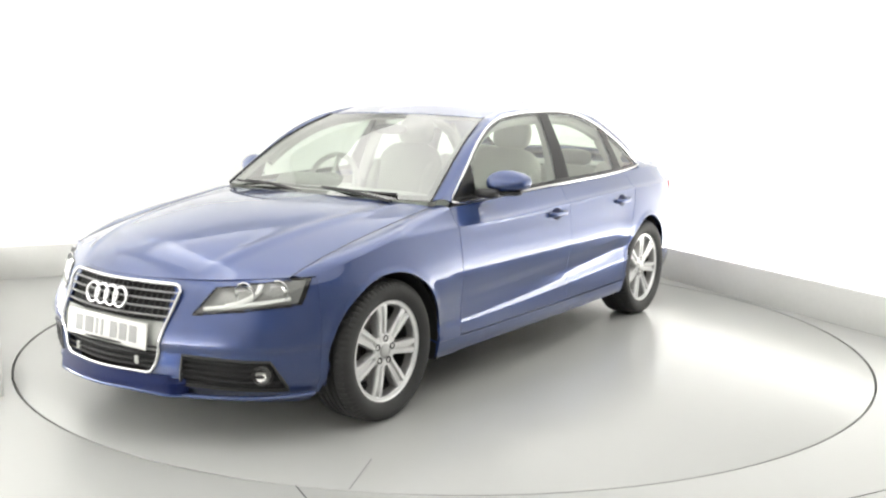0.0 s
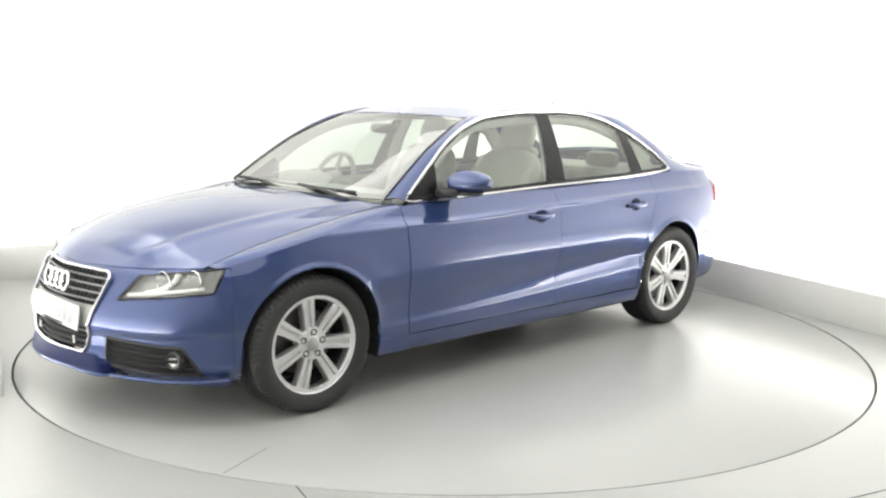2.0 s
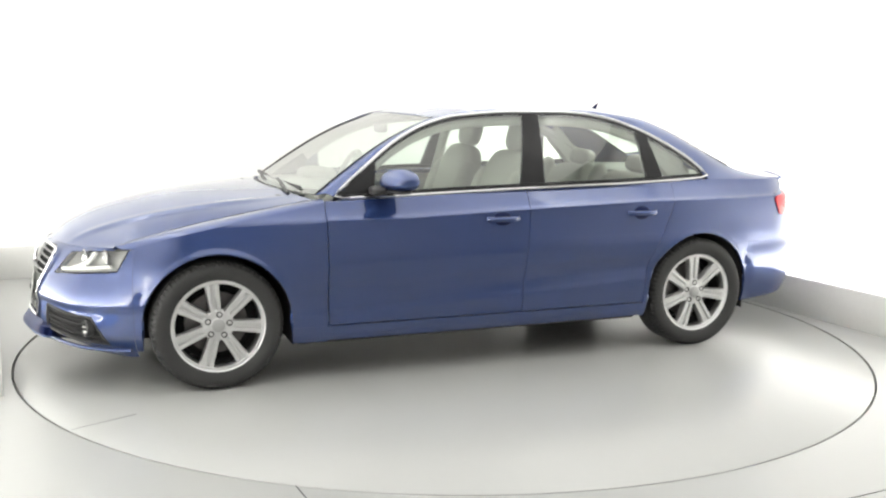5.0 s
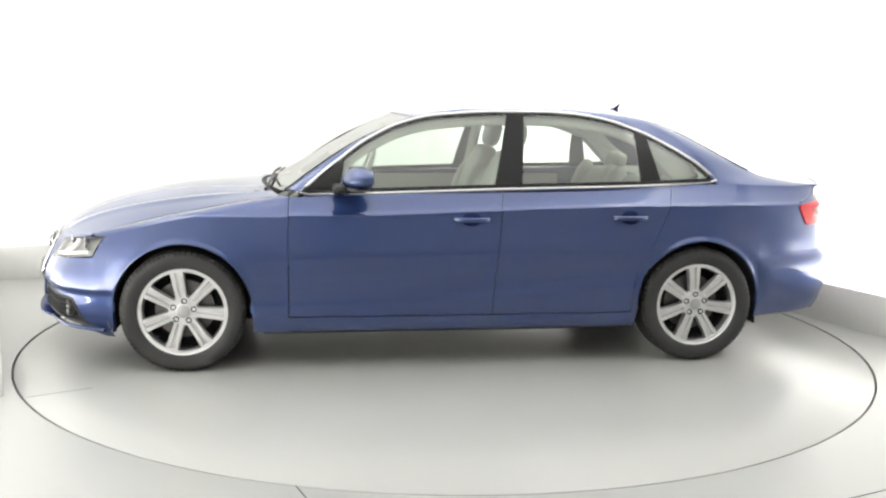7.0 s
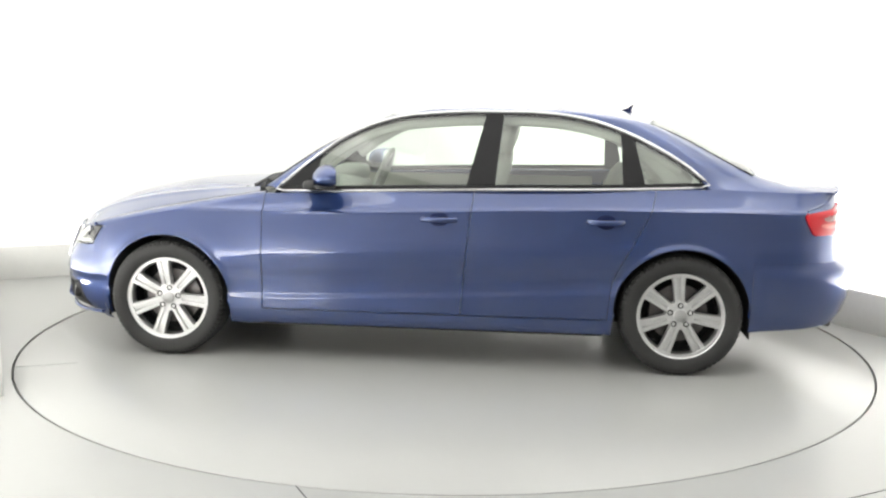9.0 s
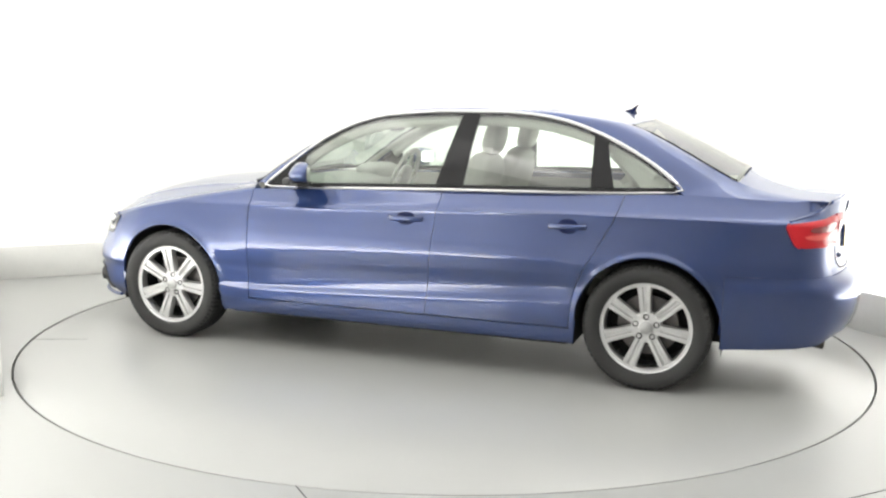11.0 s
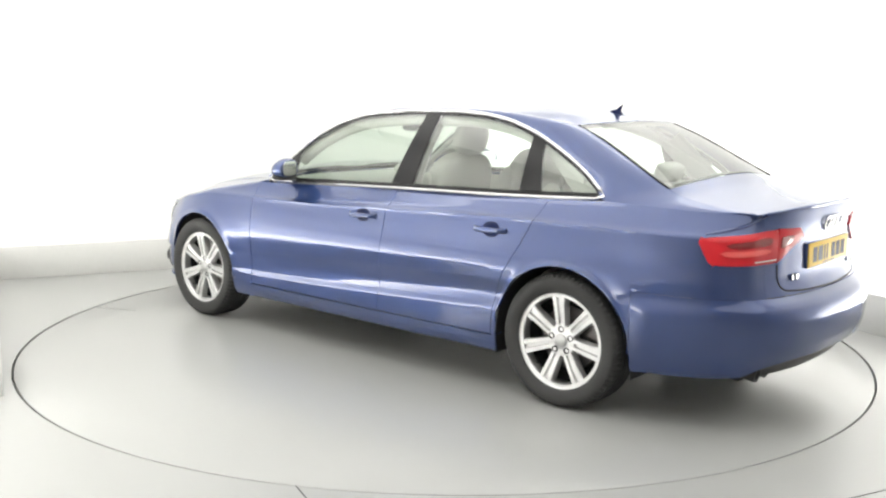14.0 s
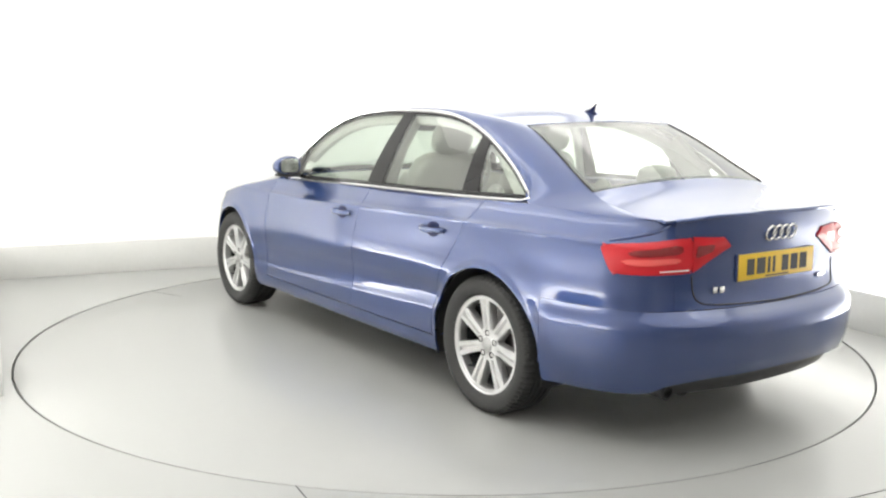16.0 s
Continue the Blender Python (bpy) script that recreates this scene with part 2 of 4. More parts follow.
def _outline():
    pts = [(OUTLINE[1][0], -OUTLINE[1][1])] + OUTLINE + [(OUTLINE[-2][0], -OUTLINE[-2][1])]
    s = [0.0]
    for a, b in zip(pts, pts[1:]):
        s.append(s[-1] + math.dist(a, b))
    return curve([(q - s[1], *p) for q, p in zip(s, pts)]), s[-2] - s[1]


outline, U_END = _outline()


def u_of_x(x):
    a, b = 0.0, U_END
    for _ in range(30):
        m = (a + b) / 2
        a, b = (m, b) if outline(m)[0] > x else (a, m)
    return a


def u_of_y(y, rear=False):
    """Where the outline is y wide, at the front or the rear."""
    a, b = (0.0, u_of_x(1.2)) if not rear else (u_of_x(-1.2), U_END)
    for _ in range(30):
        m = (a + b) / 2
        a, b = (m, b) if (outline(m)[1] < y) != rear else (a, m)
    return a


IN_FRONT = curve([(0.15, 0.20), (0.20, 0.11), (0.245, 0.045), (0.28, 0.016), (0.34, 0.010), (0.40, 0.012), (0.418, 0.006), (0.43, 0.0), (0.47, 0.006), (0.58, 0.055), (0.66, 0.098), (0.70, 0.14), (0.75, 0.22)])
IN_SIDE = curve([(0.15, 0.08), (0.20, 0.036), (0.25, 0.014), (0.30, 0.009), (0.345, 0.011), (0.38, 0.019), (0.42, 0.023), (0.46, 0.018), (0.52, 0.006), (0.60, 0.0), (0.66, 0.004), (0.74, 0.015), (0.80, 0.024), (0.838, 0.029), (0.846, 0.031), (0.853, 0.037), (0.862, 0.047), (0.93, 0.092), (1.0, 0.135)])
IN_REAR = curve([(0.15, 0.16), (0.22, 0.10), (0.30, 0.045), (0.40, 0.008), (0.50, 0.0), (0.555, 0.010), (0.585, 0.038), (0.61, 0.078), (0.70, 0.112), (0.82, 0.116), (0.93, 0.106), (0.985, 0.104), (1.01, 0.108)])


# plainer profiles round the corners, where the doors' hollow runs out
CORNER_F = curve([(0.15, 0.09), (0.22, 0.034), (0.30, 0.012), (0.40, 0.010), (0.418, 0.005), (0.43, 0.0), (0.50, 0.0), (0.60, 0.002), (0.66, 0.006), (0.74, 0.017), (0.80, 0.027), (0.85, 0.040), (1.0, 0.135)])
CORNER_R = curve([(0.15, 0.09), (0.22, 0.045), (0.33, 0.010), (0.45, -0.004), (0.53, -0.006), (0.56, -0.001), (0.59, 0.007), (0.66, 0.006), (0.74, 0.015), (0.80, 0.024), (0.838, 0.030), (0.849, 0.036), (0.861, 0.050), (0.93, 0.095), (1.0, 0.135)])


def skin(u, z, out=0.0):
    """A point of the painted side, nose and tail at the outline's place u and height z."""
    p, q = outline(u - 0.004), outline(u + 0.004)
    x, y = outline(u)
    tx, ty = q[0] - p[0], q[1] - p[1]
    l = math.hypot(tx, ty)
    nx, ny = ty / l, -tx / l
    w = nx * nx * (3 - 2 * nx) if nx > 0 else abs(nx) ** 2.4
    ends = IN_FRONT(z) if nx > 0 else IN_REAR(z)
    k = min(1.0, max(0.0, (abs(x) - 1.72) / 0.12))
    k = k * k * (3 - 2 * k)
    # hollow along the lower doors, rising and deepening towards the rear wheel
    g = min(1.0, max(0.0, (0.75 - x) / 1.7)) * min(1.0, max(0.0, (x + 1.62) / 0.45))
    zs = z - 0.080 * g * math.sin(math.pi * min(1.0, max(0.0, (z - 0.25) / 0.45)))
    # the shoulder crease rises towards the tail
    zs -= min(0.034, max(-0.02, 0.036 * (-0.1 - x))) * math.sin(math.pi * min(1.0, max(0.0, (z - 0.72) / 0.25))) ** 2
    hollow = (0.004 * g - 0.008 * (1 - g)) * math.exp(-((zs - 0.425) / 0.05) ** 2)
    side = IN_SIDE(zs) + hollow if k == 0 else (1 - k) * (IN_SIDE(zs) + hollow) + k * (CORNER_F(z) if x > 0 else CORNER_R(zs))
    # fine shoulder ridge from the front door to the tail
    side -= 0.0045 * min(1.0, max(0.0, (0.95 - x) / 0.25)) * min(1.0, max(0.0, (x + 2.1) / 0.3)) * math.exp(-((zs - 0.852) / 0.010) ** 2)
    d = w * ends + (1 - w) * side
    for c in (FRONT, REAR):
        r = math.hypot(x - c, z - HUB)
        d -= (1 - w) * (0.009 * math.exp(-((r - ARCH) / 0.020) ** 2) + 0.012 * math.exp(-((r - 0.39) / 0.11) ** 2)) * min(1, max(0, (z - 0.25) / 0.2))
    return (x - nx * (d - out), y - ny * (d - out), z)


BELT_Z = curve([(0.80, 0.932), (0.3, 0.948), (-0.316, 0.968), (-1.09, 0.985), (-1.54, 1.0)])
BELT_Y = curve([(0.80, 0.775), (0.3, 0.80), (-0.3, 0.805), (-0.8, 0.795), (-1.2, 0.765), (-1.54, 0.725)])
TOP_Z = curve([(0.80, 0.934), (0.614, 1.088), (0.432, 1.22), (0.248, 1.305), (0.061, 1.348), (-0.3, 1.371), (-0.539, 1.372), (-0.72, 1.363), (-0.889, 1.337), (-1.08, 1.278), (-1.269, 1.19), (-1.426, 1.096), (-1.54, 1.003)])
TOP_Y = curve([(0.80, 0.775), (0.614, 0.735), (0.432, 0.69), (0.248, 0.65), (0.061, 0.622), (-0.3, 0.607), (-0.7, 0.607), (-0.9, 0.614), (-1.08, 0.633), (-1.27, 0.665), (-1.43, 0.697), (-1.54, 0.724)])
# upper edge of wing and quarter outside the windows
WING_TOP = curve([(0.80, 0.925), (1.2, 0.850), (1.6, 0.770), (1.83, 0.712), (2.1, 0.66)])
TAIL_TOP = curve([(-1.54, 0.99), (-1.75, 0.985), (-2.0, 0.976), (-2.3, 0.968)])


def pane_point(x, h, out=0.0):
    zb, zt = BELT_Z(x), TOP_Z(x)
    yb, yt = BELT_Y(x), TOP_Y(x)
    full = (zt - zb) / 0.42
    return (x, yb + (yt - yb) * h + 0.028 * full * 4 * h * (1 - h) * 0.6 + out, zb + (zt - zb) * h)


def loft(centre, edge, n, m, power=2.0, lift=0.0, half=False):
    """Rows of a crowned panel between a centre line (x, z) and its edge (x, y, z)."""
    k = len(centre)
    c = curve([(i / (k - 1), *p) for i, p in enumerate(centre)])
    e = curve([(i / (k - 1), *p) for i, p in enumerate(edge)])
    rows = []
    for i in range(n):
        s = i / (n - 1)
        (cx, cz), (ex, ey, ez) = c(s), e(s)
        row = []
        for j in range(m):
            t = j / (m - 1) if half else 2 * j / (m - 1) - 1
            a = abs(t) ** power
            row.append((cx + (ex - cx) * a, ey * t, cz + (ez - cz) * a + lift))
        rows.append(row)
    return rows


SCREEN_C = [(1.0, 0.945), (0.82, 1.035), (0.62, 1.153), (0.42, 1.272), (0.255, 1.354)]
SCREEN_E = [(0.88, 0.72, 0.945), (0.70, 0.685, 1.075), (0.52, 0.645, 1.19), (0.34, 0.60, 1.277), (0.175, 0.56, 1.34)]
ROOF_C = [(0.25, 1.358), (-0.05, 1.411), (-0.4, 1.430), (-0.8, 1.426), (-1.08, 1.396), (-1.295, 1.344)]
ROOF_E = [(0.17, 0.56, 1.342), (-0.1, 0.555, 1.385), (-0.4, 0.55, 1.393), (-0.75, 0.55, 1.387), (-1.02, 0.54, 1.362), (-1.235, 0.503, 1.324)]
BACK_C = [(-1.30, 1.342), (-1.42, 1.298), (-1.547, 1.24), (-1.69, 1.17), (-1.83, 1.10)]
BACK_E = [(-1.24, 0.50, 1.322), (-1.38, 0.52, 1.265), (-1.52, 0.545, 1.195), (-1.66, 0.57, 1.12), (-1.79, 0.59, 1.055)]
BOOT_C = [(-1.84, 1.095), (-1.95, 1.05), (-2.1, 1.02), (-2.23, 1.008), (-2.338, 1.003)]
BOOT_E = [(-1.795, 0.592, 1.052), (-1.88, 0.605, 1.022), (-2.0, 0.61, 1.0), (-2.12, 0.61, 0.983), (-2.222, 0.602, 0.974)]
HOOD_C = [(1.03, 0.948), (1.4, 0.929), (1.7, 0.885), (1.945, 0.818), (2.086, 0.748), (2.162, 0.683)]
HOOD_E = [(0.90, 0.735, 0.922), (1.2, 0.737, 0.872), (1.45, 0.735, 0.825), (1.65, 0.733, 0.780), (1.78, 0.732, 0.745), (1.88, 0.725, 0.710)]
DOOR_1 = curve([(0.2, 0.8555), (1.0, 0.8575)])
DOOR_2 = curve([(0.2, -0.225), (0.317, -0.234), (0.625, -0.258), (1.0, -0.298)])
DOOR_3 = curve([(0.2, -1.012), (0.29, -1.015), (0.467, -1.033), (0.60, -1.082), (0.686, -1.132), (0.866, -1.225), (1.0, -1.272)])


def column(ufun, z0, z1, rows, out=0.0):
    return [skin(ufun(z), z, out) for z in (z0 + (z1 - z0) * k / (rows - 1) for k in range(rows))]


def ledged(ufun, low, z0, z1, rows):
    """A column on the same heights as its neighbours, with those below its edge z0 gathered there."""
    zs = [low + (z1 - low) * k / (rows - 1) for k in range(rows)]
    return [skin(ufun(z), z) for z in (max(z, z0 + 0.0006 * k) for k, z in enumerate(zs))]


def both(name, vf, material, parent, label=""):
    a = mesh_ob(name, *vf, material, parent, label)
    b = mesh_ob(name, *mirrored(vf), material, parent, label)
    return a, b


def arch_angles(n):
    return [math.pi * k / (n - 1) for k in range(n)]


def front_wing_sheet():
    k = len(HOOD_E) - 1
    e = curve([(i / k, *p) for i, p in enumerate(HOOD_E)])
    dense = np.array([(0.80, 0.738, 0.932)] + [e(q / 80) for q in range(81)])

    def edge(x):
        return float(np.interp(x, dense[:, 0], dense[:, 1])), float(np.interp(x, dense[:, 0], dense[:, 2]))
    low = 0.205
    stations = [(1.868, 0.709), (1.84, 0.709), (1.80, 0.709), (1.799, low), (1.78, low), (FRONT + ARCH + 0.001, low)]
    stations += [(FRONT + ARCH * math.cos(a), HUB + ARCH * math.sin(a)) for a in arch_angles(27)]
    stations += [(FRONT - ARCH - 0.001, low)] + [(x, low) for x in np.linspace(1.0, 0.8595, 6)]
    rows = []
    for x, z0 in stations:
        u = u_of_x(x)
        top = max(WING_TOP(x), z0 + 0.002)
        col = column(lambda z: u, z0, top, 70) if top - z0 < 0.05 else ledged(lambda z: u, low, z0, top, 70)
        a = Vector(col[-1])
        ey, ez = edge(x)
        b = Vector((x, ey + 0.0025, ez))
        c = Vector((x, a.y - 0.025, ez + 0.004))
        for k in range(1, 8):
            t = k / 7
            col.append(tuple(a * (1 - t) ** 2 + c * 2 * t * (1 - t) + b * t * t))
        rows.append(col)
    return sheet(rows, 0.012)


def door_sheet(left, right, n=36):
    rows = []
    for i in range(n):
        c = i / (n - 1)
        zb = 0.295
        xt = left(0.9) + (right(0.9) - left(0.9)) * c
        zt = BELT_Z(xt) - 0.012

        def ufun(z, c=c):
            a, b = left(z) - 0.0014, right(z) + 0.0014
            return u_of_x(a + (b - a) * c)
        rows.append(column(ufun, zb, zt, 130))
    return sheet(rows, 0.014)


def quarter_sheet():
    end = outline(u_of_y(0.6075, True))[0]
    low = 0.205
    pts = [(DOOR_3(low) - 0.0015, low), (REAR + ARCH + 0.001, low)]
    pts += [(REAR + ARCH * math.cos(a), HUB + ARCH * math.sin(a)) for a in arch_angles(27)]
    pts += [(REAR - ARCH - 0.001, 0.611), (-1.80, 0.611)] + [(x, 0.611) for x in np.linspace(-1.85, end, 18)]
    rows = []
    for x0, z0 in pts:
        s0 = DOOR_3(0.3) - 0.0014

        def place(c, z):
            return s0 + (end - s0) * c + (DOOR_3(z) - DOOR_3(0.3)) * max(0.0, 1 - c / 0.45)
        lo, hi = 0.0, 1.0
        for _ in range(24):
            mid = (lo + hi) / 2
            lo, hi = (mid, hi) if place(mid, z0) > x0 else (lo, mid)

        def xfun(z, c=lo):
            return place(c, z)
        xt = xfun(0.98)
        zt = BELT_Z(xt) - 0.012 if xt > -1.54 else TAIL_TOP(xt)
        rows.append(ledged(lambda z, f=xfun: u_of_x(f(z)), low, z0, zt, 130))
    return sheet(rows, 0.012)


def inside(poly, x, y):
    hit = False
    for (x0, y0), (x1, y1) in zip(poly, poly[1:] + poly[:1]):
        if (y0 > y) != (y1 > y) and x < x0 + (y - y0) / (y1 - y0) * (x1 - x0):
            hit = not hit
    return hit


LAMP = [(0.462, 0.558), (0.55, 0.664), (1.0, 0.706), (0.94, 0.602)]
FOG = [(0.416, 0.266), (0.428, 0.393), (0.80, 0.372), (0.885, 0.240)]
GRILLE = [(0.0, 0.668), (0.345, 0.668), (0.362, 0.650), (0.340, 0.50), (0.302, 0.335), (0.280, 0.308), (0.0, 0.308)]


def bumper_top(u):
    return 0.683 + 0.021 * min(1.0, u / 0.85) ** 2


def front_bumper_sheet():
    ue, n, m = u_of_x(1.80), 181, 44
    rows = []
    for i in range(n):
        w = 2 * i / (n - 1) - 1
        u = abs(w) * ue
        col = []
        for k in range(m):
            z = 0.165 + (bumper_top(u) - 0.165) * k / (m - 1)
            x, y, z = skin(u, z)
            col.append((x, y if w >= 0 else -y, z))
        rows.append(col)

    def drop(i, j):
        u = abs(2 * (i + 0.5) / (n - 1) - 1) * ue
        z = 0.165 + (bumper_top(u) - 0.165) * (j + 0.5) / (m - 1)
        return inside(LAMP, u, z) or inside(FOG, u, z) or inside(GRILLE, u, z) or (u < 0.40 and z < 0.268)
    return sheet(rows, 0.0, drop)


def rear_strip(u0, z0, z1, n, m, bottom=None, out=0.0, fall=0.0):
    """Rows round the tail from side to side."""
    rows = []
    for i in range(n):
        w = 2 * i / (n - 1) - 1
        u = U_END - abs(w) * (U_END - u0)
        zl = bottom(abs(w)) if bottom else z0
        col = []
        for k in range(m):
            z = zl + (z1 - fall * abs(w) ** 3 - zl) * k / (m - 1)
            x, y, z = skin(u, z, out)
            col.append((x, y if w <= 0 else -y, z))
        rows.append(col)
    return rows


def patch(quad, n, m, out, sign=1, bulge=0.0, rnd=0.0):
    """Rows of a four-cornered patch on the skin; quad in outline place and height."""
    rows = []
    (a, b, c, d) = quad
    for i in range(n):
        s = i / (n - 1)
        row = []
        for j in range(m):
            t = j / (m - 1)
            # rounded corners by pulling the corners in
            k = rnd * (max(0, abs(2 * s - 1) - 0.7) / 0.3) ** 2 * (max(0, abs(2 * t - 1) - 0.7) / 0.3) ** 2
            ss, tt = s + (0.5 - s) * k, t + (0.5 - t) * k
            u = (a[0] * (1 - tt) + b[0] * tt) * (1 - ss) + (d[0] * (1 - tt) + c[0] * tt) * ss
            z = (a[1] * (1 - tt) + b[1] * tt) * (1 - ss) + (d[1] * (1 - tt) + c[1] * tt) * ss
            x, y, z = skin(u, z, out + bulge * 16 * s * (1 - s) * t * (1 - t))
            row.append((x, y * sign, z))
        rows.append(row)
    return rows


def rim_of(rows):
    n, m = len(rows), len(rows[0])
    loop = [(0, j) for j in range(m)] + [(i, m - 1) for i in range(1, n)] + [(n - 1, j) for j in range(m - 2, -1, -1)] + [(i, 0) for i in range(n - 2, 0, -1)]
    return [rows[i][j] for i, j in loop]


def pane(left, right, n=22, m=12, out=0.0):
    """A side pane between two slanted edges, each given by its x at belt and top."""
    rows = []
    for i in range(n):
        c = i / (n - 1)
        row = []
        for j in range(m):
            h = j / (m - 1)
            xl, xr = left[0] + (left[1] - left[0]) * h, right[0] + (right[1] - right[0]) * h
            row.append(pane_point(xl + (xr - xl) * c, h, out))
        rows.append(row)
    return rows


def pillar_sheet():
    """Roof rail, windscreen pillar and rear pillar, from the windows' edge to screen, roof and boot."""
    inner = SCREEN_E + ROOF_E[1:-1] + BACK_E + BOOT_E[1:]
    outer_x = [0.81, 0.66, 0.49, 0.325, 0.165, -0.1, -0.4, -0.74, -0.96, -1.11, -1.26, -1.39, -1.48, -1.56, -1.75, -1.95, -2.12, -2.235]
    pts = []
    for x in outer_x:
        if x > -1.545:
            x = min(x, 0.80)
            pts.append((x, TOP_Y(x) + 0.004, TOP_Z(x) + 0.004))
        else:
            z = TAIL_TOP(x)
            pts.append(skin(u_of_x(x), z))
    k = len(inner)
    a = curve([(i / (k - 1), *p) for i, p in enumerate(pts)])
    b = curve([(i / (k - 1), *p) for i, p in enumerate(inner)])
    rows = []
    for i in range(120):
        s = i / 119
        p, q = Vector(a(s)), Vector(b(s))
        mid = (p + q) / 2
        d = (p - q).length
        # bulge outwards and up
        mid += Vector((0, 0.55, 0.8)).normalized() * min(0.16 * d, 0.03) * (1 if s < 0.68 else max(0.25, 1 - (s - 0.68) * 5))
        rows.append([tuple(p * (1 - t) ** 2 + (2 * mid - (p + q) / 2) * 2 * t * (1 - t) + q * t * t) for t in (j / 9 for j in range(10))])
    return sheet(rows, 0.006)


def wheel(parent, x, side):
    root = new("wheel")
    root.parent = parent
    root.location = (x, side * 0.775, HUB)
    root.rotation_euler = (0, 0, 0 if side > 0 else math.pi)
    R = HUB + 0.002
    prof = [(0.224, 0.080), (0.232, 0.094), (0.240, 0.100), (0.262, 0.110), (0.285, 0.112), (0.300, 0.108), (0.312, 0.099), (0.319, 0.088), (R - 0.0005, 0.074)]
    for g in (0.045, 0.015, -0.015, -0.045):
        prof += [(R, g + 0.006), (R - 0.008, g + 0.004), (R - 0.008, g - 0.004), (R, g - 0.006)]
    prof += [(R - 0.0005, -0.074), (0.319, -0.088), (0.300, -0.108), (0.262, -0.110), (0.224, -0.09)]
    vs, fs = lathe(prof, 216)
    n = len(prof)
    # grooves across the shoulder of the tread
    for i in range(0, 216, 3):
        for j in (6, 7, 8):
            x0, y0, z0 = vs[i * n + j]
            vs[i * n + j] = (x0 * 0.982, y0 - 0.003, z0 * 0.982)
    mesh_ob("tyre", vs, fs, RUBBER, root)
    # tread blocks at the shoulder
    vs, fs = [], []
    for k in range(64):
        a = 2 * math.pi * k / 64
        for sgn in (1, -1):
            base = len(vs)
            for da, r, y in ((0, 0.3175, 0.092), (0.055, 0.3175, 0.092), (0.055, R + 0.0005, 0.066), (0, R + 0.0005, 0.066), (0, 0.305, 0.092), (0.055, 0.305, 0.092), (0.055, 0.31, 0.066), (0, 0.31, 0.066)):
                vs.append((r * math.cos(a + da), sgn * y, r * math.sin(a + da)))
            fs += [tuple(base + q for q in f) for f in ((0, 1, 2, 3), (0, 4, 5, 1), (1, 5, 6, 2), (3, 2, 6, 7), (0, 3, 7, 4))]
    tagged(mesh_ob("tread", vs, fs, RUBBER, root, smooth=False), kind="stuff")
    rim = mesh_ob("rim", *lathe([(0.150, -0.09), (0.205, -0.085), (0.212, 0.05), (0.209, 0.079), (0.213, 0.086), (0.226, 0.087), (0.232, 0.093), (0.233, 0.086), (0.228, 0.07)], 72), ALLOY, root)
    mesh_ob("brake_disc", *lathe([(0.0, 0.008), (0.07, 0.010), (0.075, -0.005), (0.155, -0.005), (0.157, -0.03), (0.06, -0.03)], 48), STEEL, root)
    mesh_ob("inner_barrel", *lathe([(0.0, -0.05), (0.20, -0.05), (0.204, 0.04)], 40), UNDER, root)
    # spoke: tapered bar with a shallow groove down its face
    for k in range(7):
        vs, fs = [], []
        stations = ((0.045, 0.026, 0.074), (0.085, 0.0275, 0.074), (0.13, 0.030, 0.079), (0.18, 0.033, 0.083), (0.209, 0.037, 0.083), (0.217, 0.050, 0.082))
        for r, hw, y in stations:
            for w, dy in ((-1, -0.045), (-1, -0.006), (-0.88, 0), (-0.34, 0), (-0.18, -0.012), (0.18, -0.012), (0.34, 0), (0.88, 0), (1, -0.006), (1, -0.045)):
                vs.append((w * hw, y + dy, r))
        for i in range(len(stations) - 1):
            for j in range(10):
                l = (j + 1) % 10
                fs.append((i * 10 + j, i * 10 + l, (i + 1) * 10 + l, (i + 1) * 10 + j))
        fs.append(tuple(range(10)))
        sp = mesh_ob("spoke", vs, fs, ALLOY, root)
        sp.rotation_euler = (0, 2 * math.pi * k / 7 + (0.14 if x > 0 else 0.08), 0)
    mesh_ob("hub", *lathe([(0.0, 0.078), (0.030, 0.078), (0.033, 0.0745), (0.036, 0.073), (0.072, 0.073), (0.078, 0.068), (0.080, 0.03)], 40), ALLOY, root)
    mesh_ob("centre_cap", *lathe([(0.0, 0.083), (0.027, 0.082), (0.033, 0.078), (0.033, 0.070)], 32), CAP, root, "grey wheel centre cap")
    for k in range(5):
        a = 2 * math.pi * k / 5 + (0.42 if x > 0 else 0.3)
        b = mesh_ob("wheel_bolt", *lathe([(0.0, 0.066), (0.008, 0.066), (0.009, 0.071), (0.0155, 0.0745), (0.0165, 0.06)], 14), BOLT, root, "dark recessed wheel bolt")
        b.location = (0.055 * math.cos(a), 0.002, 0.055 * math.sin(a))
    v = mesh_ob("valve", *tube([(0.196 * math.cos(5.5), 0.05, 0.196 * math.sin(5.5)), (0.182 * math.cos(5.5), 0.082, 0.182 * math.sin(5.5))], 0.004, segs=6), BLACK, root)
    return root


def rings(parent, place, right, up, r, name="badge"):
    """A row of four overlapping chrome rings."""
    right, up = Vector(right).normalized(), Vector(up).normalized()
    for k in range(4):
        c = Vector(place) + right * (k - 1.5) * r * 1.5
        pts = [c + right * r * math.cos(2 * math.pi * i / 28) + up * r * math.sin(2 * math.pi * i / 28) for i in range(28)]
        mesh_ob("ring", *tube(pts, r * 0.165, True, 6, up=tuple(right.cross(up))), CHROME, parent)


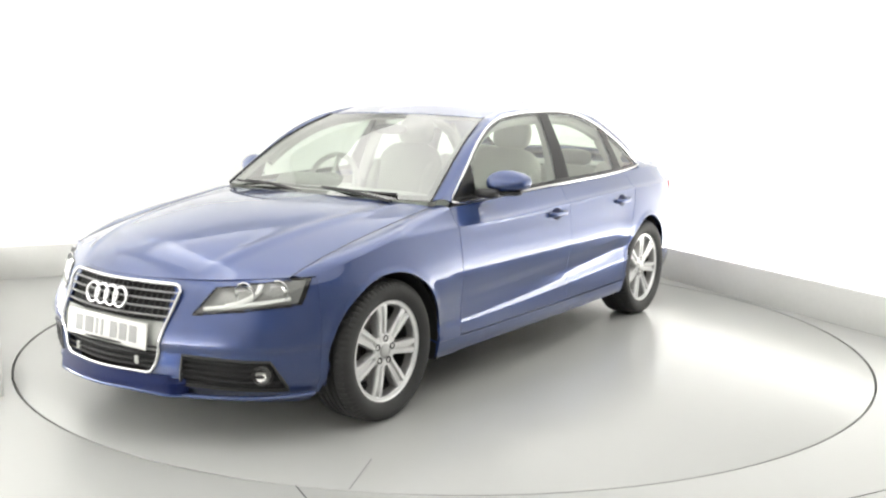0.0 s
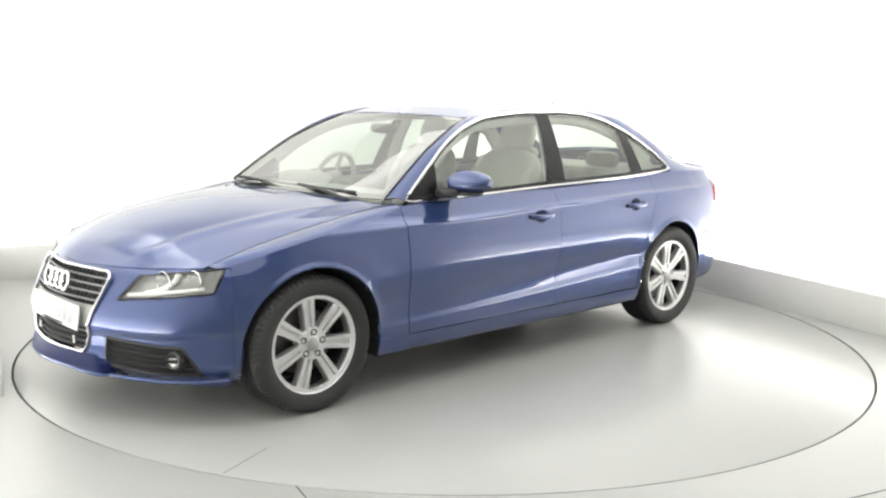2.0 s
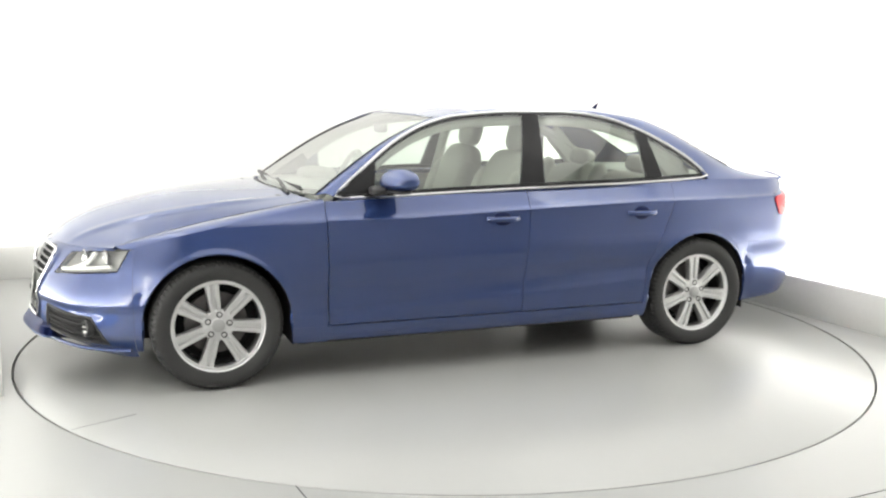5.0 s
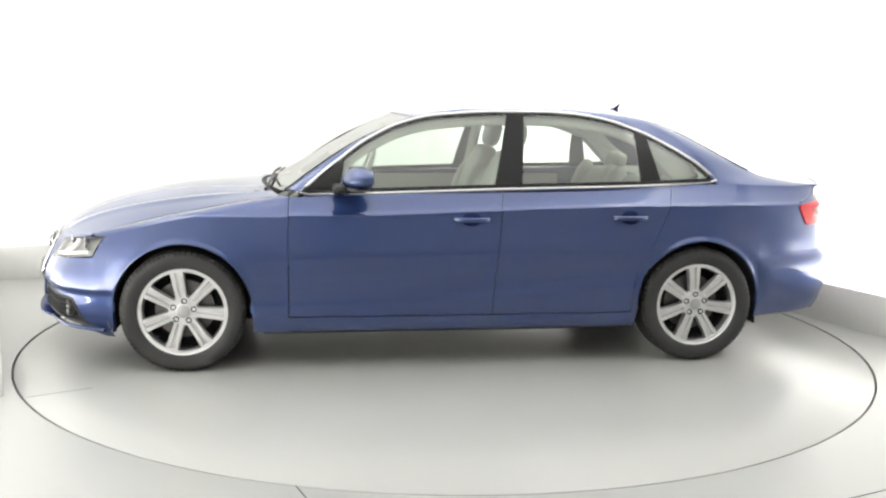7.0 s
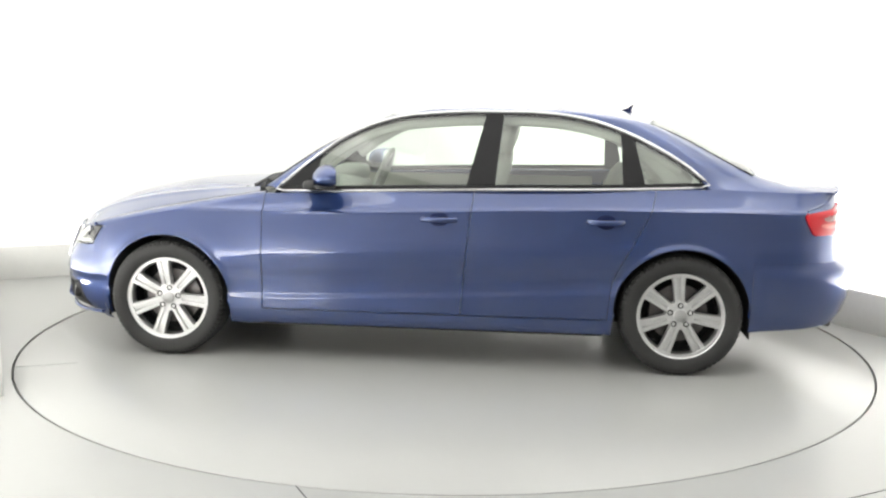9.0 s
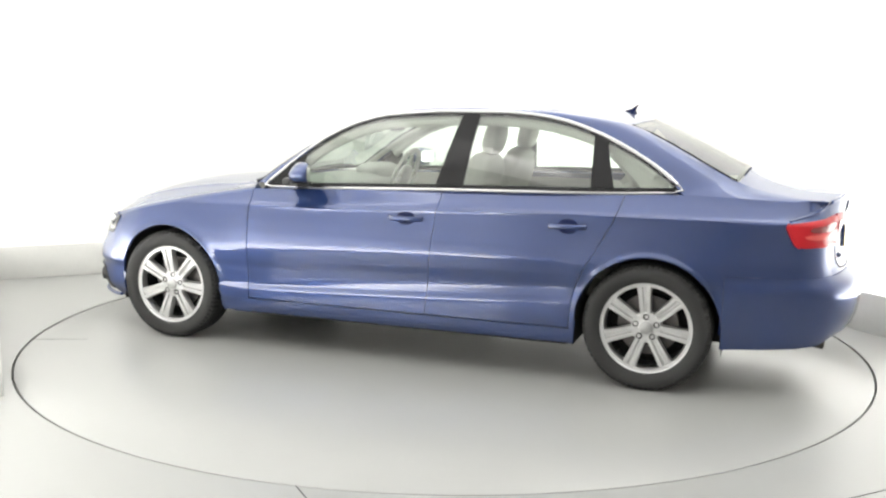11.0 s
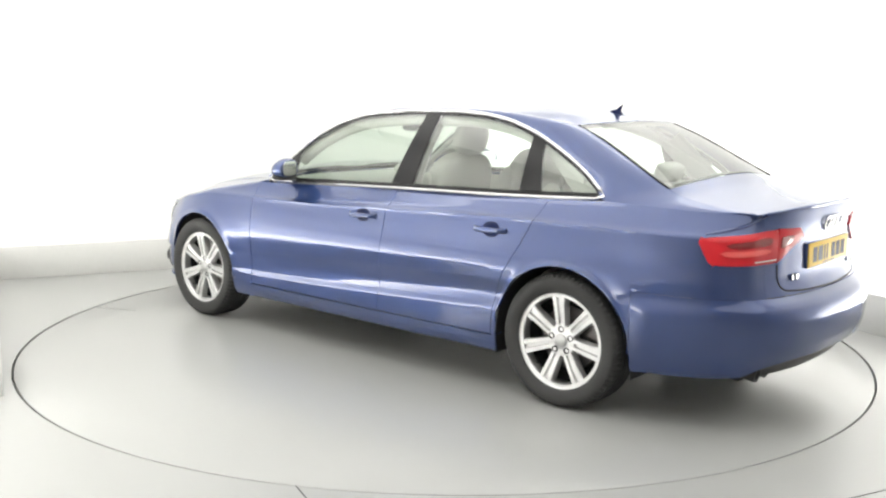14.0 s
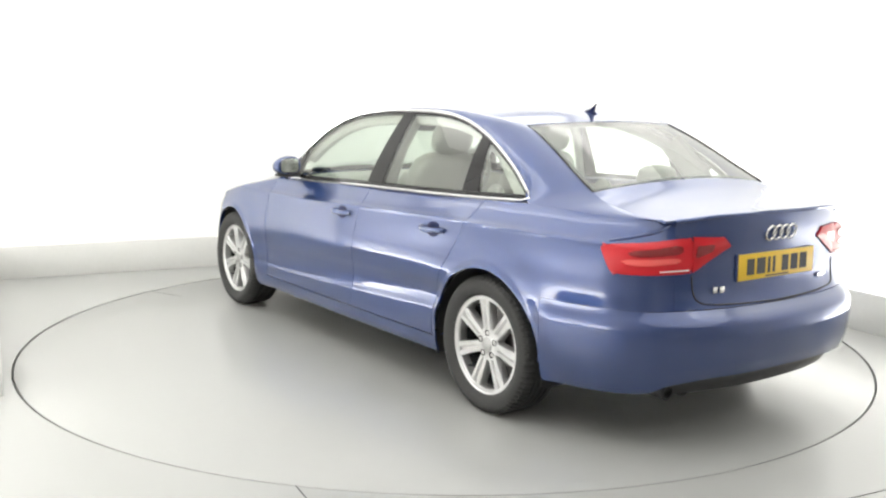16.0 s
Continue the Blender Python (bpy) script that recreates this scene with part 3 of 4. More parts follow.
def number_plate(parent, place, right, up, w, h, material, ink, label):
    right, up = Vector(right).normalized(), Vector(up).normalized()
    nrm = right.cross(up)
    m = Matrix((right, up, nrm)).transposed().to_4x4()
    m.translation = place
    pl = part("number_plate", box_bm(w, h, 0.006, m, 0.002), material, parent, label)
    widths = [0.05, 0.058, 0.018, 0.018, None, 0.046, 0.05, 0.05]
    gap = 0.016
    total = sum(0.03 if q is None else q + gap for q in widths) - gap
    x = -total / 2
    for q in widths:
        if q is None:
            x += 0.03
            continue
        part("character_bar", box_bm(q, h * 0.62, 0.0015, m @ Matrix.Translation((x + q / 2, 0, 0.0035))), ink, pl, smooth=False)
        x += q + gap
    return pl


def superbox(sx, sy, sz, power=3.2, n=24, m=14):
    """Verts and faces of a rounded box."""
    vs, fs = [], []

    def sp(v):
        return math.copysign(abs(v) ** (2 / power), v)
    for i in range(m + 1):
        a = -math.pi / 2 + math.pi * i / m
        for j in range(n):
            b = 2 * math.pi * j / n
            vs.append((sx / 2 * sp(math.cos(a)) * sp(math.cos(b)), sy / 2 * sp(math.cos(a)) * sp(math.sin(b)), sz / 2 * sp(math.sin(a))))
    for i in range(m):
        for j in range(n):
            l = (j + 1) % n
            fs.append((i * n + j, i * n + l, (i + 1) * n + l, (i + 1) * n + j))
    return vs, fs


def moved(vf, m):
    return [tuple(m @ Vector(v)) for v in vf[0]], vf[1]


def mirror_thing(parent, s):
    arm = mesh_ob("door_mirror", *moved(superbox(0.085, 0.13, 0.05), pose(0.585, s * 0.855, 0.972)), BLACK, parent, "black mirror foot")
    vf = superbox(0.145, 0.20, 0.128, 2.6, 36, 20)
    vs = []
    for x, y, z in vf[0]:
        # wedge nose, flat back, tapering to a swept-back tip
        k = 1 - 0.20 * max(0, y / 0.10)
        f = max(0.0, (x + 0.01) / 0.085)
        z2 = z * k * (1 - 0.40 * f * f) - 0.014 * f * f
        z2 = z2 if z2 > 0 else z2 * 0.82
        vs.append((max(x, -0.045) - 0.36 * y + 0.492, s * (y + 0.925), z2 + 1.024))
    mesh_ob("mirror_cap", vs, vf[1], PAINT, arm, "body-blue mirror cap")
    mesh_ob("mirror_glass", *moved(superbox(0.004, 0.150, 0.088, 4), pose(0.445, s * 0.925, 1.028, 0, 0, s * 19.8)), CHROME, arm, "silvered mirror glass")
    mesh_ob("mirror_base", *moved(superbox(0.11, 0.17, 0.026, 3), pose(0.500, s * 0.912, 0.972, 0, 0, s * 19.8)), BLACK, arm)


def seat(parent, x, y, rear=False):
    w, drop = (0.50, 0.0) if not rear else (0.62, 0.17)
    st = new("seat")
    st.parent = parent
    st.location = (x, y, 0)
    mesh_ob("cushion", *moved(superbox(0.52, w, 0.17, 3.6), pose(0.0, 0, 0.50, 0, -8)), LEATHER, st)
    mesh_ob("backrest", *moved(superbox(0.16, w, 0.66 if not rear else 0.54, 3.6), pose(-0.30, 0, 0.83 if not rear else 0.745, 0, -18)), LEATHER, st)
    for s in (1, -1):
        mesh_ob("bolster", *moved(superbox(0.14, 0.10, 0.50, 2.6), pose(-0.25, s * (w / 2 - 0.03), 0.80, 0, -18)), LEATHER, st)
        mesh_ob("headrest_post", *tube([(-0.39, s * 0.06, 1.10 - drop), (-0.42, s * 0.06, 1.19 - drop)], 0.006), CHROME, st)
    mesh_ob("headrest", *moved(superbox(0.10, 0.26, 0.18 if not rear else 0.11, 3), pose(-0.43, 0, 1.225 - drop, 0, -14)), LEATHER, st)


def saloon_car():
    car = new("saloon_car")
    tagged(car, "metallic blue four-door saloon car with silver seven-spoke alloy wheels", "car")
    # painted panels
    both("front_wing", front_wing_sheet(), PAINT, car)
    both("front_door", door_sheet(DOOR_1, DOOR_2), PAINT, car)
    both("rear_door", door_sheet(DOOR_2, DOOR_3), PAINT, car)
    both("rear_quarter", quarter_sheet(), PAINT, car)
    sill = [column(lambda z, x=x: u_of_x(x), 0.212, 0.289, 7, 0.001) for x in np.linspace(FRONT - ARCH - 0.004, REAR + ARCH + 0.004, 40)]
    both("side_sill", sheet(sill, 0.06), PAINT, car)
    both("pillar_frame", pillar_sheet(), PAINT, car)
    mesh_ob("front_bumper", *front_bumper_sheet(), PAINT, car)
    mesh_ob("bonnet", *sheet(bonnet_rows(), 0.012), PAINT, car)
    mesh_ob("roof", *sheet(loft(ROOF_C, ROOF_E, 40, 25), 0.01, flip=True), PAINT, car)
    mesh_ob("boot_lid", *sheet(loft(BOOT_C, BOOT_E, 24, 31), 0.01, flip=True), PAINT, car)
    low = curve([(0.0, 0.345), (0.35, 0.335), (0.5, 0.31), (0.62, 0.265), (1.0, 0.240)])
    mesh_ob("rear_bumper", *sheet(rear_strip(u_of_x(REAR - ARCH - 0.0015), 0.2, 0.6100, 101, 30, low), 0.012), PAINT, car)
    mesh_ob("boot_face", *sheet(rear_strip(u_of_y(0.6065, True), 0.613, 0.996, 61, 40, fall=0.026), 0.008), PAINT, car)
    mesh_ob("rear_valance", *sheet(rear_strip(u_of_y(0.64, True), 0.252, 0.37, 61, 8, None, -0.045), 0.01), BLACK, car, "black plastic lower rear valance")
    # glass
    mesh_ob("windscreen", *sheet(loft(SCREEN_C, SCREEN_E, 24, 31)), SCREEN, car, "green-tinted windscreen").visible_shadow = False
    mesh_ob("rear_window", *sheet(loft(BACK_C, BACK_E, 20, 31)), REAR_GLASS, car, "green-tinted rear window").visible_shadow = False
    # black printed borders just inside the two screens
    for nm, c, e, wide in (("windscreen_border", SCREEN_C, SCREEN_E, 0.035), ("rear_window_border", BACK_C, BACK_E, 0.04)):
        rows = loft(c, e, 60, 81, 2.0, -0.004)
        foot = 57 if nm == "rear_window_border" else -1

        def hole(i, j):
            return wide * 40 < j < 79 - wide * 40 and (i > 2 if foot < 0 else i < foot) and (i < 58 or foot > 0)
        mesh_ob(nm, *sheet(rows, 0.0, hole), TRIM, car, "black printed border round the glass")
    for nm, l, r in (("front_side_window", (0.585, 0.555), (-0.247, -0.345)), ("rear_side_window", (-0.398, -0.436), (-1.086, -1.072)), ("quarter_window", (-1.20, -1.135), (-1.53, -1.53))):
        for o in both(nm, sheet(pane(l, r)), GLASS, car):
            o.visible_shadow = False
    for l, r in (((0.79, 0.79), (0.590, 0.560)), ((-0.245, -0.343), (-0.400, -0.438)), ((-1.084, -1.07), (-1.205, -1.14))):
        both("window_post", sheet(pane(l, r, 6, 12, 0.003), 0.02), TRIM, car, "gloss black window post")
    top = [pane_point(x, 1.0) for x in np.linspace(0.80, -1.54, 70)]
    bot = [pane_point(x, 0.0) for x in np.linspace(-1.54, 0.80, 50)]
    loop = top + bot[1:-1]
    both("window_seal", tube([(x, y - 0.004, z - (0.012 if i < 70 else -0.010)) for i, (x, y, z) in enumerate(loop)], 0.013, True, 8), TRIM, car, "black rubber window seal")
    both("chrome_strip", tube([(x, y + 0.005, z + (0.006 if i < 70 else -0.003)) for i, (x, y, z) in enumerate(loop)], 0.0095, True, 8, 0.7), CHROME, car, "bright chrome window surround")
    both("screen_seal", tube([(x, y, z + 0.001) for x, y, z in (curve([(i / 4, *p) for i, p in enumerate(SCREEN_E)])(k / 30) for k in range(31))], 0.006), TRIM, car)
    both("rear_screen_seal", tube([(x, y, z + 0.001) for x, y, z in (curve([(i / 4, *p) for i, p in enumerate(BACK_E)])(k / 30) for k in range(31))], 0.0045), TRIM, car)
    # wheels, wells and underbody
    for x in (FRONT, REAR):
        for s in (1, -1):
            wheel(car, x, s)
            vs, fs = [], []
            for k in range(25):
                a = math.pi * k / 24
                c, q = x + (ARCH + 0.004) * math.cos(a), HUB + (ARCH + 0.004) * math.sin(a)
                vs += [(c, s * 0.895, q), (c, s * 0.50, q)]
            vs += [(x - ARCH - 0.004, s * 0.895, 0.2), (x - ARCH - 0.004, s * 0.5, 0.2)]
            vs = [(x + ARCH + 0.004, s * 0.895, 0.2), (x + ARCH + 0.004, s * 0.5, 0.2)] + vs
            for k in range(26):
                fs.append((2 * k, 2 * k + 1, 2 * k + 3, 2 * k + 2))
            fs.append(tuple(range(1, 54, 2)))
            vs = [(a, s * (abs(outline(u_of_x(a))[1]) - 0.02) if i % 2 == 0 else b, c) for i, (a, b, c) in enumerate(vs)]
            mesh_ob("wheel_arch_liner", vs, fs, UNDER, car)
    part("underbody", box_bm(4.2, 1.0, 0.10, pose(-0.05, 0, 0.24), 0.03), UNDER, car)
    part("floor_pan", box_bm(2.02, 1.66, 0.08, pose(0, 0, 0.225), 0.02), UNDER, car)
    part("engine_bay", box_bm(0.95, 1.0, 0.40, pose(1.52, 0, 0.47), 0.03), UNDER, car)
    part("boot_well", box_bm(0.62, 0.96, 0.50, pose(-1.82, 0, 0.55), 0.03), UNDER, car)
    nose_and_lamps(car)
    bonnet_gaps(car)
    tail(car)
    fittings(car)
    cabin(car)
    return car


def bonnet_rows():
    rows = loft(HOOD_C, HOOD_E, 44, 101, 2.0)
    out = []
    for i, row in enumerate(rows):
        s = i / 43
        r = []
        for j, (x, y, z) in enumerate(row):
            t = abs(2 * j / 100 - 1)
            c = 0.80 - 0.28 * s
            z += 0.007 * math.exp(-((t - c) / 0.045) ** 2) * min(1, 4 * s + 0.2) * min(1, 5 * (1 - s))
            r.append((x, y, z))
        out.append(r)
    return out


def nose_and_lamps(car):
    # grille: dark back, chrome frame, slats
    grille = new("grille")
    grille.parent = car

    def gx(y, z, out):
        return skin(abs(y), z, out)[0]
    half = curve([(z, u) for u, z in [(0.290, 0.306), (0.300, 0.335), (0.340, 0.50), (0.366, 0.665)]])
    rows = []
    for i in range(16):
        z = 0.306 + 0.36 * i / 15
        rows.append([(skin(abs(w) * half(z), z, -0.035)[0], w * half(z), z) for w in np.linspace(-1, 1, 21)])
    mesh_ob("grille_back", *sheet(rows), UNDER, grille, "dark honeycomb behind the slats")
    right = [(0.330, 0.6675), (0.350, 0.661), (0.361, 0.645)] + [(half(z), z) for z in np.linspace(0.625, 0.350, 14)] + [(0.292, 0.328), (0.280, 0.314), (0.262, 0.308)]
    ring = [(w * 0.312, 0.668) for w in np.linspace(-1, 1, 18)] + right + [(w * 0.262, 0.307) for w in np.linspace(0.9, -0.9, 14)] + [(-y, z) for y, z in reversed(right)]
    mesh_ob("grille_frame", *tube([(gx(y, z, 0.004), y, z) for y, z in ring], 0.0075, True, 8, up=(1, 0, 0)), CHROME, grille, "chrome grille surround")
    for z in (0.635, 0.604, 0.573, 0.542, 0.415, 0.385, 0.355, 0.33):
        h = half(z) - 0.004
        mesh_ob("slat", *tube([(gx(y, z, -0.008), y, z) for y in np.linspace(-h, h, 17)], 0.0045, False, 6, 1.5), SLAT if z > 0.5 else BLACK, grille, "thin grey grille slat")
    z0 = 0.462
    number_plate(car, (gx(0.2, z0, 0.0), 0.014, z0), (0, 1, 0), (-0.12, 0, 1), 0.54, 0.111, PLATE, INK_PALE, "white front number plate")
    hold = [[(gx(max(abs(y) * half(z), 0.16), z, -0.014), y * (half(z) - 0.006), z) for y in np.linspace(-1, 1, 25)] for z in (0.404, 0.43, 0.46, 0.49, 0.520)]
    mesh_ob("plate_holder", *sheet(hold, 0.012), PLATE_HOLDER, car, "pale grey number plate holder")
    for s in (1, -1):
        part("grille_bracket", box_bm(0.008, 0.022, 0.034, pose(gx(0.2, 0.352, -0.004), s * 0.20, 0.352), 0.002), PLATE_HOLDER, grille, "pale bracket in the lower grille")
    for y in np.linspace(-0.33, 0.33, 23):
        pts = [(gx(y, z, -0.022), y, z) for z in np.linspace(0.526, 0.660, 5)]
        mesh_ob("grille_rib", *tube(pts, 0.0035, False, 5, up=(0, 1, 0)), BLACK, grille)
    badge = new("front_badge")
    badge.parent = car
    rings(badge, (gx(0.0, 0.602, 0.016), 0, 0.602), (0, 1, 0), (-0.25, 0, 1), 0.041)
    for s in (1, -1):
        # fog grille with slats and lamp
        fg = new("fog_grille")
        fg.parent = car
        mesh_ob("backing", *sheet(patch([(0.406, 0.258), (0.418, 0.400), (0.81, 0.380), (0.90, 0.232)], 14, 8, -0.014, s)), UNDER, fg)
        for k in range(5):
            t = (k + 0.6) / 5.2
            a = [(FOG[0][0] * (1 - t) + FOG[1][0] * t), FOG[0][1] * (1 - t) + FOG[1][1] * t]
            b = [(FOG[3][0] * (1 - t) + FOG[2][0] * t), FOG[3][1] * (1 - t) + FOG[2][1] * t]
            pts = []
            for q in np.linspace(0.0, 1.0, 12):
                x, y, z = skin(a[0] + (b[0] - a[0]) * q, a[1] + (b[1] - a[1]) * q, -0.004)
                pts.append((x, y * s, z))
            mesh_ob("slat", *tube(pts, 0.0055, False, 6), UNDER, fg)
        rimpts = rim_of(patch(FOG, 14, 10, 0.0, s))
        mesh_ob("fog_surround", *tube(rimpts, 0.007, True, 6), BLACK, fg)
        x, y, z = skin(0.765, 0.318, 0.004)
        yaw = math.atan2(0.62, 0.78)
        m = Matrix.Translation((x, y * s, z)) @ pose(0, 0, 0, 0, 0, -90 + math.degrees(yaw) * 0.6 * s)
        mesh_ob("fog_lamp", *moved(lathe([(0.0, -0.012), (0.012, -0.011), (0.024, -0.004), (0.027, 0.0)], 24), m), LAMP_BACK, fg, "round fog lamp with bright reflector")
        mesh_ob("fog_lamp_ring", *moved(lathe([(0.026, -0.006), (0.029, 0.003), (0.036, 0.005), (0.042, 0.0), (0.044, -0.03)], 24), m), BLACK, fg)
        # headlamp
        hl = new("headlamp")
        hl.parent = car
        mesh_ob("housing", *sheet(patch(LAMP, 18, 8, -0.035, s)), LAMP_GREY, hl)
        mesh_ob("surround", *tube(rim_of(patch(LAMP, 20, 10, 0.001, s)), 0.003, True, 6), TRIM, hl)
        mesh_ob("lens", *sheet(patch(LAMP, 20, 10, 0.003, s, 0.006)), CLEAR, hl, "clear headlamp lens").visible_shadow = False
        for u, z, r in ((0.69, 0.642, 0.046), (0.86, 0.655, 0.042)):
            x, y, z = skin(u, z, -0.020)
            m = Matrix.Translation((x, y * s, z)) @ pose(0, 0, 0, 0, 0, -90 + 12 * s)
            mesh_ob("reflector", *moved(lathe([(0.0, -0.02), (r * 0.35, -0.018), (r * 0.85, 0.0), (r, 0.012), (r * 1.08, 0.010)], 28), m), CHROME, hl, "round bright lamp reflector")
        low = [skin(u, z, -0.012) for u, z in ((0.505, 0.580), (0.6, 0.588), (0.7, 0.60), (0.8, 0.61), (0.9, 0.622))]
        mesh_ob("running_light", *tube([(x, y * s, z) for x, y, z in low], 0.009, False, 8), LAMP_WHITE, hl)
        mid = [skin(u, z, -0.012) for u, z in ((0.60, 0.592), (0.66, 0.605), (0.72, 0.625), (0.76, 0.65), (0.775, 0.68))]
        mesh_ob("lamp_fin", *tube([(x, y * s, z) for x, y, z in mid], 0.012, False, 8), LAMP_WHITE, hl)

    # splitter under the nose; its shade and the shelf's are painted in navy
    rows = []
    for w in np.linspace(-1, 1, 49):
        u = abs(w) * 0.44
        k = 1 - max(0.0, (abs(w) - 0.8) / 0.2) ** 2
        row = []
        for z, out in ((0.292, -0.001), (0.281, 0.022 * k), (0.266 - 0.03 * abs(w) ** 3, 0.054 * k), (0.254 - 0.03 * abs(w) ** 3, 0.053 * k), (0.232, -0.01), (0.19, -0.05)):
            fall = 0.020 * min(1.0, max(0.0, (0.292 - z) / 0.026))
            x, y, z = skin(u, z, out)
            row.append((x, y if w >= 0 else -y, z - fall))
        rows.append(row)
    chin = []
    for w in np.linspace(-1, 1, 41):
        row = []
        for z, out in ((0.299, 0.003), (0.286, 0.018), (0.279, 0.028), (0.275, 0.034)):
            fall = 0.016 * (0.299 - z) / 0.024
            x, y, z = skin(abs(w) * 0.37, z, out * (1 - 0.35 * abs(w) ** 4) + 0.003)
            row.append((x, y if w >= 0 else -y, z + 0.002 - fall))
        chin.append(row)
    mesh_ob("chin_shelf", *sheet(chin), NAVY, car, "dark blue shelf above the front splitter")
    ue = u_of_x(1.80)
    for s in (1, -1):
        pts = []
        for t in np.linspace(0, 1, 30):
            u = 0.415 + (ue - 0.02 - 0.415) * t
            x, y, z = skin(u, 0.236, 0.010 + 0.012 * (1 - t))
            pts.append((x, y * s, z - 0.020))
        mesh_ob("front_lip", *tube(pts, 0.010, False, 8, 1.3), PAINT, car, "blue lip along the bumper's foot")
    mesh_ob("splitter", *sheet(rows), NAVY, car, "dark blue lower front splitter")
    edge = [Vector(row[2]) * 0.5 + Vector(row[3]) * 0.5 for row in rows]
    mesh_ob("splitter_edge", *tube(edge, 0.009, False, 8), PAINT, car, "bright blue rim of the front splitter")


def bonnet_gaps(car):
    k = len(HOOD_E) - 1
    e = curve([(i / k, *p) for i, p in enumerate(HOOD_E)])
    for s in (1, -1):
        pts = [(x, s * (y + 0.001), z + 0.0005) for x, y, z in (e(q / 40) for q in range(41))]
        mesh_ob("bonnet_gap", *tube(pts, 0.0013, False, 6), GAP, car)


def tail(car):
    seam = u_of_y(0.525, True)
    for s in (1, -1):
        lamp = new("tail_lamp")
        lamp.parent = car
        outer = [(4.925, 0.757), (4.865, 0.872), (seam - 0.0015, 0.909), (seam - 0.0015, 0.760)]
        inner = [(seam + 0.0015, 0.764), (seam + 0.0015, 0.909), (5.472, 0.903), (5.515, 0.864)]
        for nm, q in (("outer_lens", outer), ("inner_lens", inner)):
            mesh_ob(nm, *sheet(patch(q, 18, 12, 0.008, s, 0.006, 0.10 if nm == "outer_lens" else 0.0), 0.014, None, s < 0), RED, lamp)
            if nm == "inner_lens":
                c = [(q[0][0] + 0.012, 0.822), (q[1][0] + 0.012, 0.872), (5.42, 0.876), (5.41, 0.848)]
                mesh_ob("dark_band", *sheet(patch(c, 10, 5, 0.0145, s, 0.001, 0.1), 0.004, None, s < 0), RED_DARK, lamp, "dark red band in the lamp")
                continue
            c = [(q[0][0] * 0.8 + q[3][0] * 0.2, 0.793), (q[1][0] * 0.8 + q[2][0] * 0.2, 0.818), (q[2][0] * 0.85 + q[1][0] * 0.15, 0.828), (q[3][0] * 0.85 + q[0][0] * 0.15, 0.806)]
            mesh_ob("light_band", *sheet(patch(c, 12, 5, 0.0145, s, 0.001, 0.2), 0.004, None, s < 0), RED_LIGHT, lamp, "paler red band in the lamp")
            c = [(c[0][0] + 0.01, 0.828), (c[1][0] + 0.03, 0.852), (c[2][0] + 0.01, 0.880), (c[3][0] + 0.01, 0.842)]
            mesh_ob("dark_band", *sheet(patch(c, 12, 5, 0.0145, s, 0.001, 0.2), 0.004, None, s < 0), RED_DARK, lamp, "dark red band in the lamp")
            c = [(seam - 0.17, 0.7705), (seam - 0.17, 0.7745), (seam - 0.02, 0.7785), (seam - 0.02, 0.773)]
            mesh_ob("reversing_light", *sheet(patch(c, 10, 4, 0.0145, s, 0.001, 0.0), 0.004, None, s < 0), LAMP_WHITE, lamp, "thin white reversing strip")
    # boot lip, running on as a soft crease down to the lamps
    zl = curve([(0.0, 1.002), (0.35, 0.997), (0.54, 0.983), (0.60, 0.975)])
    uq = u_of_y(0.60, True)
    run = []
    for y in np.linspace(0.0, 0.56, 30):
        x, _, z = skin(u_of_y(max(y, 0.001), True), zl(y), 0.0)
        run.append((x + 0.003, y, z - 0.007))
    run += [skin(uq + (4.90 - uq) * t, 0.966 - 0.084 * t ** 0.8, -0.0015 - 0.004 * t) for t in np.linspace(0.04, 1, 22)]
    mesh_ob("boot_lip", *tube([(x, -y, z) for x, y, z in run[:0:-1]] + run, 0.0085, False, 8), PAINT, car)
    foot = curve([(0.0, seam, 0.750), (0.10, seam + 0.004, 0.70), (0.18, seam + 0.022, 0.652), (0.24, seam + 0.07, 0.632), (0.5, seam + 0.30, 0.621), (1.0, U_END, 0.617)])
    gap = []
    for t in np.linspace(0, 1, 40):
        u, z = foot(t)
        gap.append(skin(u, z, 0.001))
    gap = gap + [(x, -y, z) for x, y, z in gap[-2::-1]]
    mesh_ob("boot_gap", *tube(gap, 0.0035, False, 6), GAP, car)
    # plate recess, plate, badge, bars for the model lettering
    x0 = skin(U_END, 0.765)[0]
    number_plate(car, (x0 - 0.002, 0, 0.768), (0, -1, 0), (0.02, 0, 1), 0.52, 0.111, YELLOW, INK, "yellow rear number plate")
    part("plate_recess", box_bm(0.016, 0.525, 0.116, pose(x0 + 0.008, 0, 0.768), 0.004), PAINT, car)
    part("plate_text_line", box_bm(0.0015, 0.16, 0.006, pose(x0 - 0.0055, 0, 0.721)), INK, car, smooth=False)
    xb = skin(u_of_y(0.36, True), 0.685, 0.003)[0]
    part("engine_badge", box_bm(0.003, 0.085, 0.018, pose(xb, -0.36, 0.685, 0, 0, 12), 0.001), CHROME, car, "small chrome badge bar")
    badge = new("rear_badge")
    badge.parent = car
    rings(badge, (skin(U_END, 0.905, 0.006)[0], 0, 0.905), (0, 1, 0), (-0.25, 0, 1), 0.031)
    for y, w in ((0.375, 0.028), (0.340, 0.028)):
        x = skin(u_of_y(y, True), 0.685, 0.003)[0]
        part("model_badge", box_bm(0.003, w, 0.026, pose(x, y, 0.685), 0.001), CHROME, car, "small chrome badge bar")
